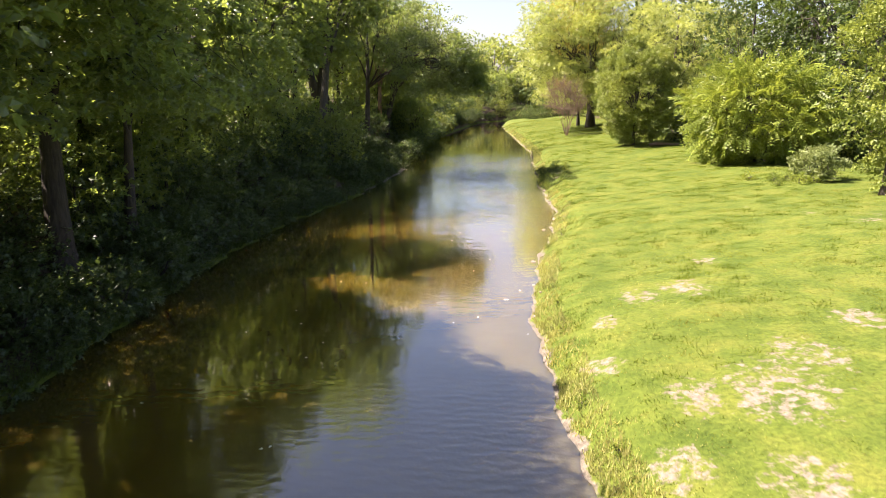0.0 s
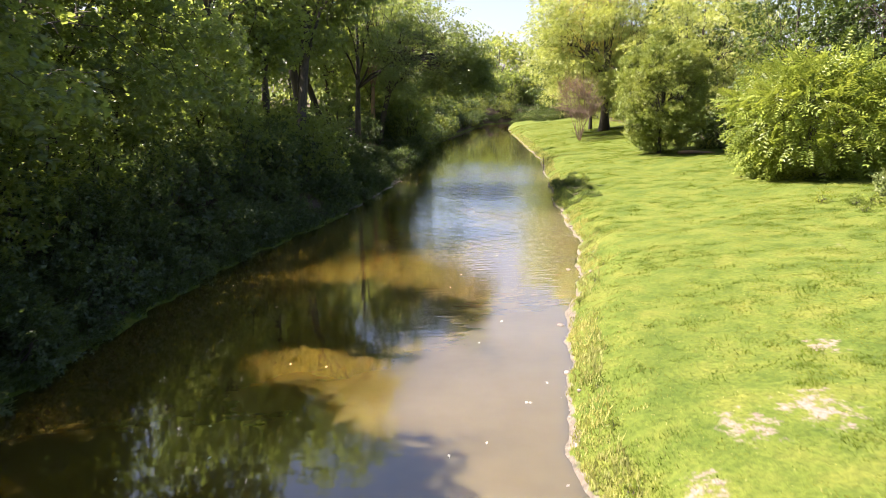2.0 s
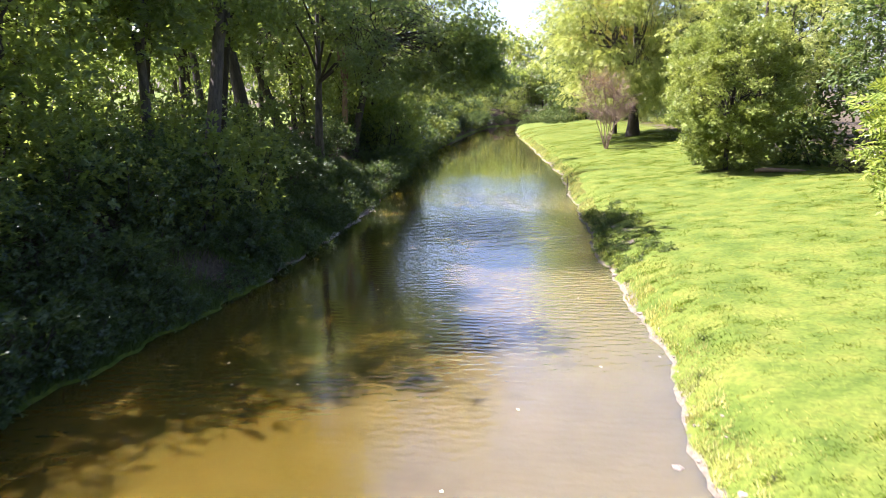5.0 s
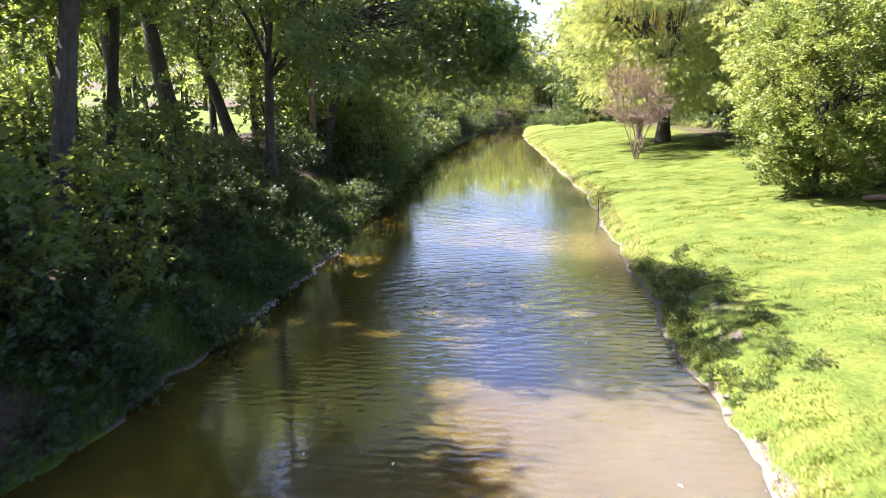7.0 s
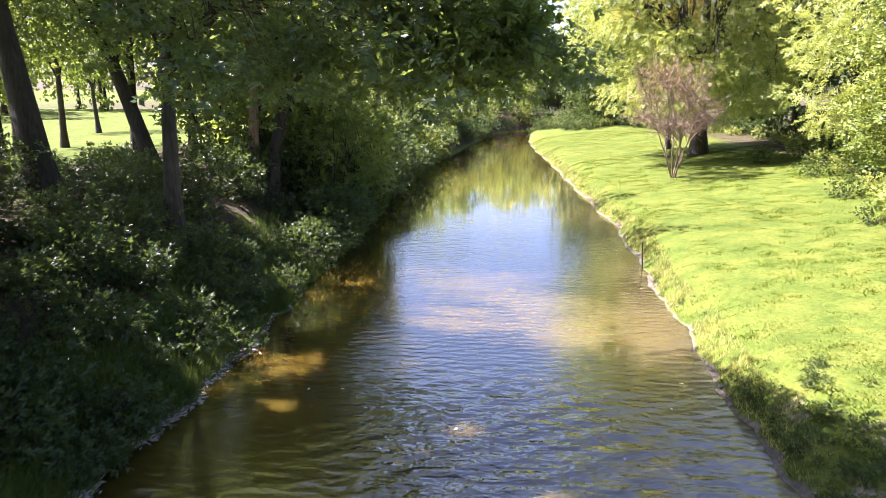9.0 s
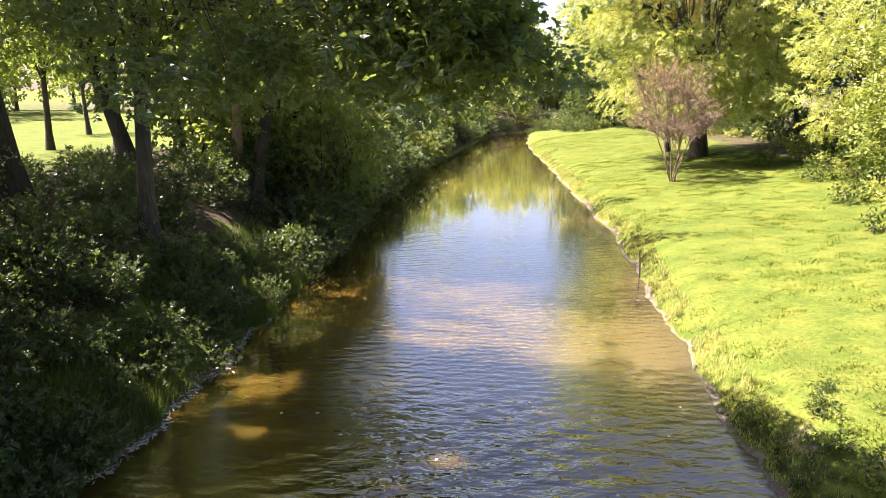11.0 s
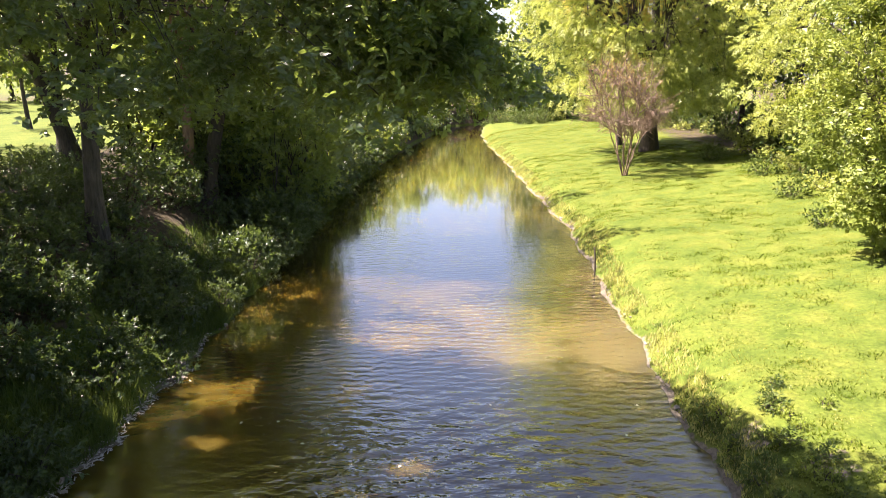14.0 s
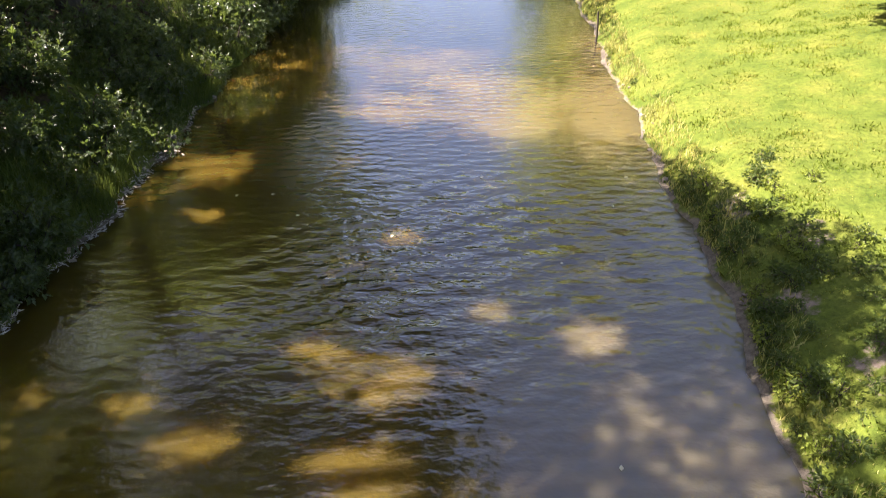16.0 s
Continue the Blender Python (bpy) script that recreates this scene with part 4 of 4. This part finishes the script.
FAR += [(-92 + 8 * k, 171 + 4 * math.sin(k * 2.9)) for k in range(10)] + [(-71 + 3 * math.sin(k * 1.3), 58 + 11 * k) for k in range(10)]
FAR += [(-45 + 11 * k, -62 + 6 * math.sin(k * 1.7)) for k in range(11)]
FAR += [(14 + 6 * k, (198 if k < 2 else 166) + 2 * math.sin(k * 1.9)) for k in range(8)] + [(-2, 163), (3, 196), (9, 208)]
spread(far, [(k % 2, x, y, 71.0 * k, (0.72 if 2 < x < 26 and y < 190 else 0.9) + 0.3 * ((k * 3) % 7) / 7) for k, (x, y) in enumerate(FAR)])

# ---- grass ----
def turf(name, V, F, mat, rng):
    """A blade mesh whose shading leans mostly upwards, as a mown sward reads from a distance."""
    up = np.cross(V[F[:, 1]] - V[F[:, 0]], V[F[:, 2]] - V[F[:, 0]])[:, 2] > 0
    me = mesh(name, V, np.where(up[:, None], F, F[:, ::-1]), mat, True)
    N = np.repeat(np.array([0, 0, 1.0]) + rng.normal(0, 0.5, (len(F), 3)), 3, 0)
    me.normals_split_custom_set_from_vertices(N / np.linalg.norm(N, axis=1)[:, None])
    return me


def blades(rng, X, Y, height, width, bent=(0.1, 0.7)):
    n = len(X)
    Z = height_at(X, Y)
    a = rng.uniform(0, 2 * math.pi, n)
    lean_a, lean_r = rng.uniform(0, 2 * math.pi, n), height * rng.uniform(*bent, n)
    w = width / 2
    base = np.stack([X, Y, Z - 0.02], 1)
    side = np.stack([np.cos(a) * w, np.sin(a) * w, np.zeros(n)], 1)
    tip = base + np.stack([np.cos(lean_a) * lean_r, np.sin(lean_a) * lean_r, height], 1)
    V = np.stack([base - side, base + side, tip], 1).reshape(-1, 3)
    return V, np.arange(3 * n).reshape(-1, 3)


g = G(300)
n = 760000
Y = 4 + 124 * g.random(n) ** 1.45
X = right_edge(Y) - 0.03 + 21 * g.random(n) ** 1.15
keep = (X - right_edge(Y) > 0.3 * patchy(X, Y, 0.6, 12) ** 1.5) & (g.random(n) > 1.15 * soil_at(X, Y)) & (g.random(n) < 0.45 + 0.9 * patchy(X, Y, 1.7, 8)) & (g.random(n) < np.clip((6 + (Y + 4) * 0.72 - X) / 5, 0, 1) * np.clip((Y - 4) / 5, 0, 1))
X, Y = X[keep], Y[keep]
tuft = 0.6 * patchy(X, Y, 0.28, 1) + 0.4 * patchy(X, Y, 0.9, 2)
H = (0.02 + 0.055 * tuft ** 1.7) * g.uniform(0.6, 1.4, len(X))
shore = np.exp(-(X - right_edge(Y)) / 0.45)
H += 0.2 * shore * g.random(len(X)) * patchy(X, Y, 0.8, 11)
X, Y, H = X[H > 0], Y[H > 0], H[H > 0]
pale = g.random(len(X)) < 0.9 * np.exp(-(X - right_edge(Y)) / 1.5) * (0.4 + 0.8 * patchy(X, Y, 1.6, 3))
tagged(new("dry_grass", mesh("dry_grass", *blades(g, X[pale], Y[pale], H[pale], 0.03), DRY)), "pale dry grass along the water's edge", "grass", kind="stuff")
X, Y, H = X[~pale], Y[~pale], H[~pale]
tagged(new("grass", turf("grass", *blades(g, X, Y, H, 0.02 + 0.0003 * Y, (0.4, 1.4)), GRASS, g)), "bright green mown grass on the right bank", "grass", kind="stuff")
g = G(302)
n = 60000
Y = 8 + 104 * g.random(n) ** 1.3
X = right_edge(Y) + 0.08 + 0.7 * g.random(n) ** 1.2
keep = patchy(X * 0.5, Y, 0.7, 31) * 0.6 + patchy(X, Y, 2.3, 32) * 0.5 > g.uniform(0.3, 0.75, n)
X, Y = X[keep], Y[keep]
H, dry = g.uniform(0.07, 0.2, len(X)), g.random(len(X)) < 0.5
tagged(new("bank_fringe", mesh("bank_fringe", *blades(g, X[dry], Y[dry], H[dry], 0.03), DRY)), "dry grass fringe along the muddy edge", "grass", kind="stuff")
g = G(301)
n = 6500
Y = 8 + 92 * g.random(n) ** 1.25
X = right_edge(Y) + 0.5 + 20 * g.random(n) ** 1.1
keep = (patchy(X, Y, 2.6, 9) > g.uniform(0.25, 0.75, n)) & (X < 4 + (Y + 4) * 0.72) & (soil_at(X, Y) < 0.5)
X, Y, size = np.repeat(X[keep], 45), np.repeat(Y[keep], 45), np.repeat(g.uniform(0.5, 1.5, keep.sum()), 45)
X, Y = X + g.normal(0, 0.15, len(X)) * size, Y + g.normal(0, 0.11, len(X)) * size
tagged(new("grass_tuft", turf("grass_tuft", *blades(g, X, Y, g.uniform(0.035, 0.08, len(X)) * size, 0.022 + 0.0003 * Y, (0.3, 1.0)), TUFT, g)), "darker green tufts in the mown lawn", "grass", kind="stuff")
n = 150000
Y = 8 + 95 * g.random(n)
X = left_edge(Y) - 0.05 - 2.6 * g.random(n) ** 1.5
keep = patchy(X, Y, 2.2, 5) > g.uniform(0.2, 0.8, n)
X, Y = X[keep], Y[keep]
tagged(new("bank_grass", mesh("bank_grass", *blades(g, X, Y, g.uniform(0.15, 0.5, len(X)), 0.025), REED)), "long grass hanging over the shaded left bank", "grass", kind="stuff")

# ---- stones and drift ----
def pebble(rng):
    bm = bmesh.new()
    bmesh.ops.create_icosphere(bm, subdivisions=1, radius=1.0)
    for v in bm.verts:
        v.co = Vector((v.co.x, v.co.y * 0.8, v.co.z * 0.6)) * rng.uniform(0.8, 1.15)
    me = bpy.data.meshes.new("stone")
    bm.to_mesh(me)
    bm.free()
    me.materials.append(STONE)
    return me


g = G(400)
pebbles = [pebble(g) for _ in range(4)]
for k in range(210):
    left = k >= 160
    y = g.uniform(47, 64) if left else float(g.choice([g.uniform(9, 34), g.uniform(34, 62), g.uniform(60, 100)]))
    x = float(left_edge(y)) + g.normal(-0.02, 0.1) if left else float(right_edge(y)) + g.normal(0.02, 0.2)
    ob = new("stone", pebbles[k % 4])
    r = min(0.2, 0.03 * math.exp(g.normal(0.2, 0.65)))
    ob.matrix_basis = pose(x, y, max(float(height_at(x, y)), -0.04) + r * 0.15, 0, 0, g.uniform(0, 360)) @ Matrix.Diagonal((r, r, r, 1))
    tagged(ob, "small grey-brown stone at the muddy water's edge", "stone", "stones along the bank")
BLEACHED = bark_material("bleached_debris", (0.25, 0.23, 0.2), (0.62, 0.59, 0.54))
bits = []
for k in range(950):
    y = g.uniform(50.5, 62.5)
    x = float(left_edge(y)) - 0.06 + g.normal(0, 0.09)
    a, half = g.uniform(0, math.pi), g.uniform(0.015, 0.08)
    r, z = g.uniform(0.005, 0.018), max(float(height_at(x, y)), 0.0) + 0.012
    d = np.array([math.cos(a) * half, math.sin(a) * half, g.normal(0, 0.01)])
    c = np.array([x, y, z])
    bits.append(tube(np.stack([c - d, c + g.normal(0, 0.008, 3), c + d]), (r * 0.6, r, r * 0.5), 4))
tagged(new("shore_debris", mesh("shore_debris", *join(bits), BLEACHED)), "bleached twigs and chips washed up along the shaded bank", "debris", kind="stuff")
LEAF_FLOAT, fn, fl, fb = material("floating_leaf")
fb.inputs["Base Color"].default_value, fb.inputs["Roughness"].default_value = (0.5, 0.46, 0.3, 1), 0.5
v, f = kite(0.1, 0.065, 0.06)
drift = mesh("floating_leaf", v, f, LEAF_FLOAT)
for k in range(44):
    y = g.uniform(8, 58)
    x = g.uniform(float(left_edge(y)) + 1, float(right_edge(y)) - 0.4)
    ob = new("floating_leaf", drift)
    ob.matrix_basis = pose(x, y, 0.006, 0, 0, g.uniform(0, 360))
    tagged(ob, "pale leaf floating on the brown water", "leaf", "floating leaves")
log_v, log_f = tube(bend((-1.4, 0, 0.12), (1.4, 0.3, 0.1), 0.05, 7, g, 0.02), (0.1, 0.13, 0.13, 0.12, 0.115, 0.1, 0.07), 8)
stand(tagged(new("log", mesh("log", log_v, log_f, BARK_TAN, True)), "fallen grey-brown log lying at the edge of the wood", "log"), 19.6, 61.5, -8)
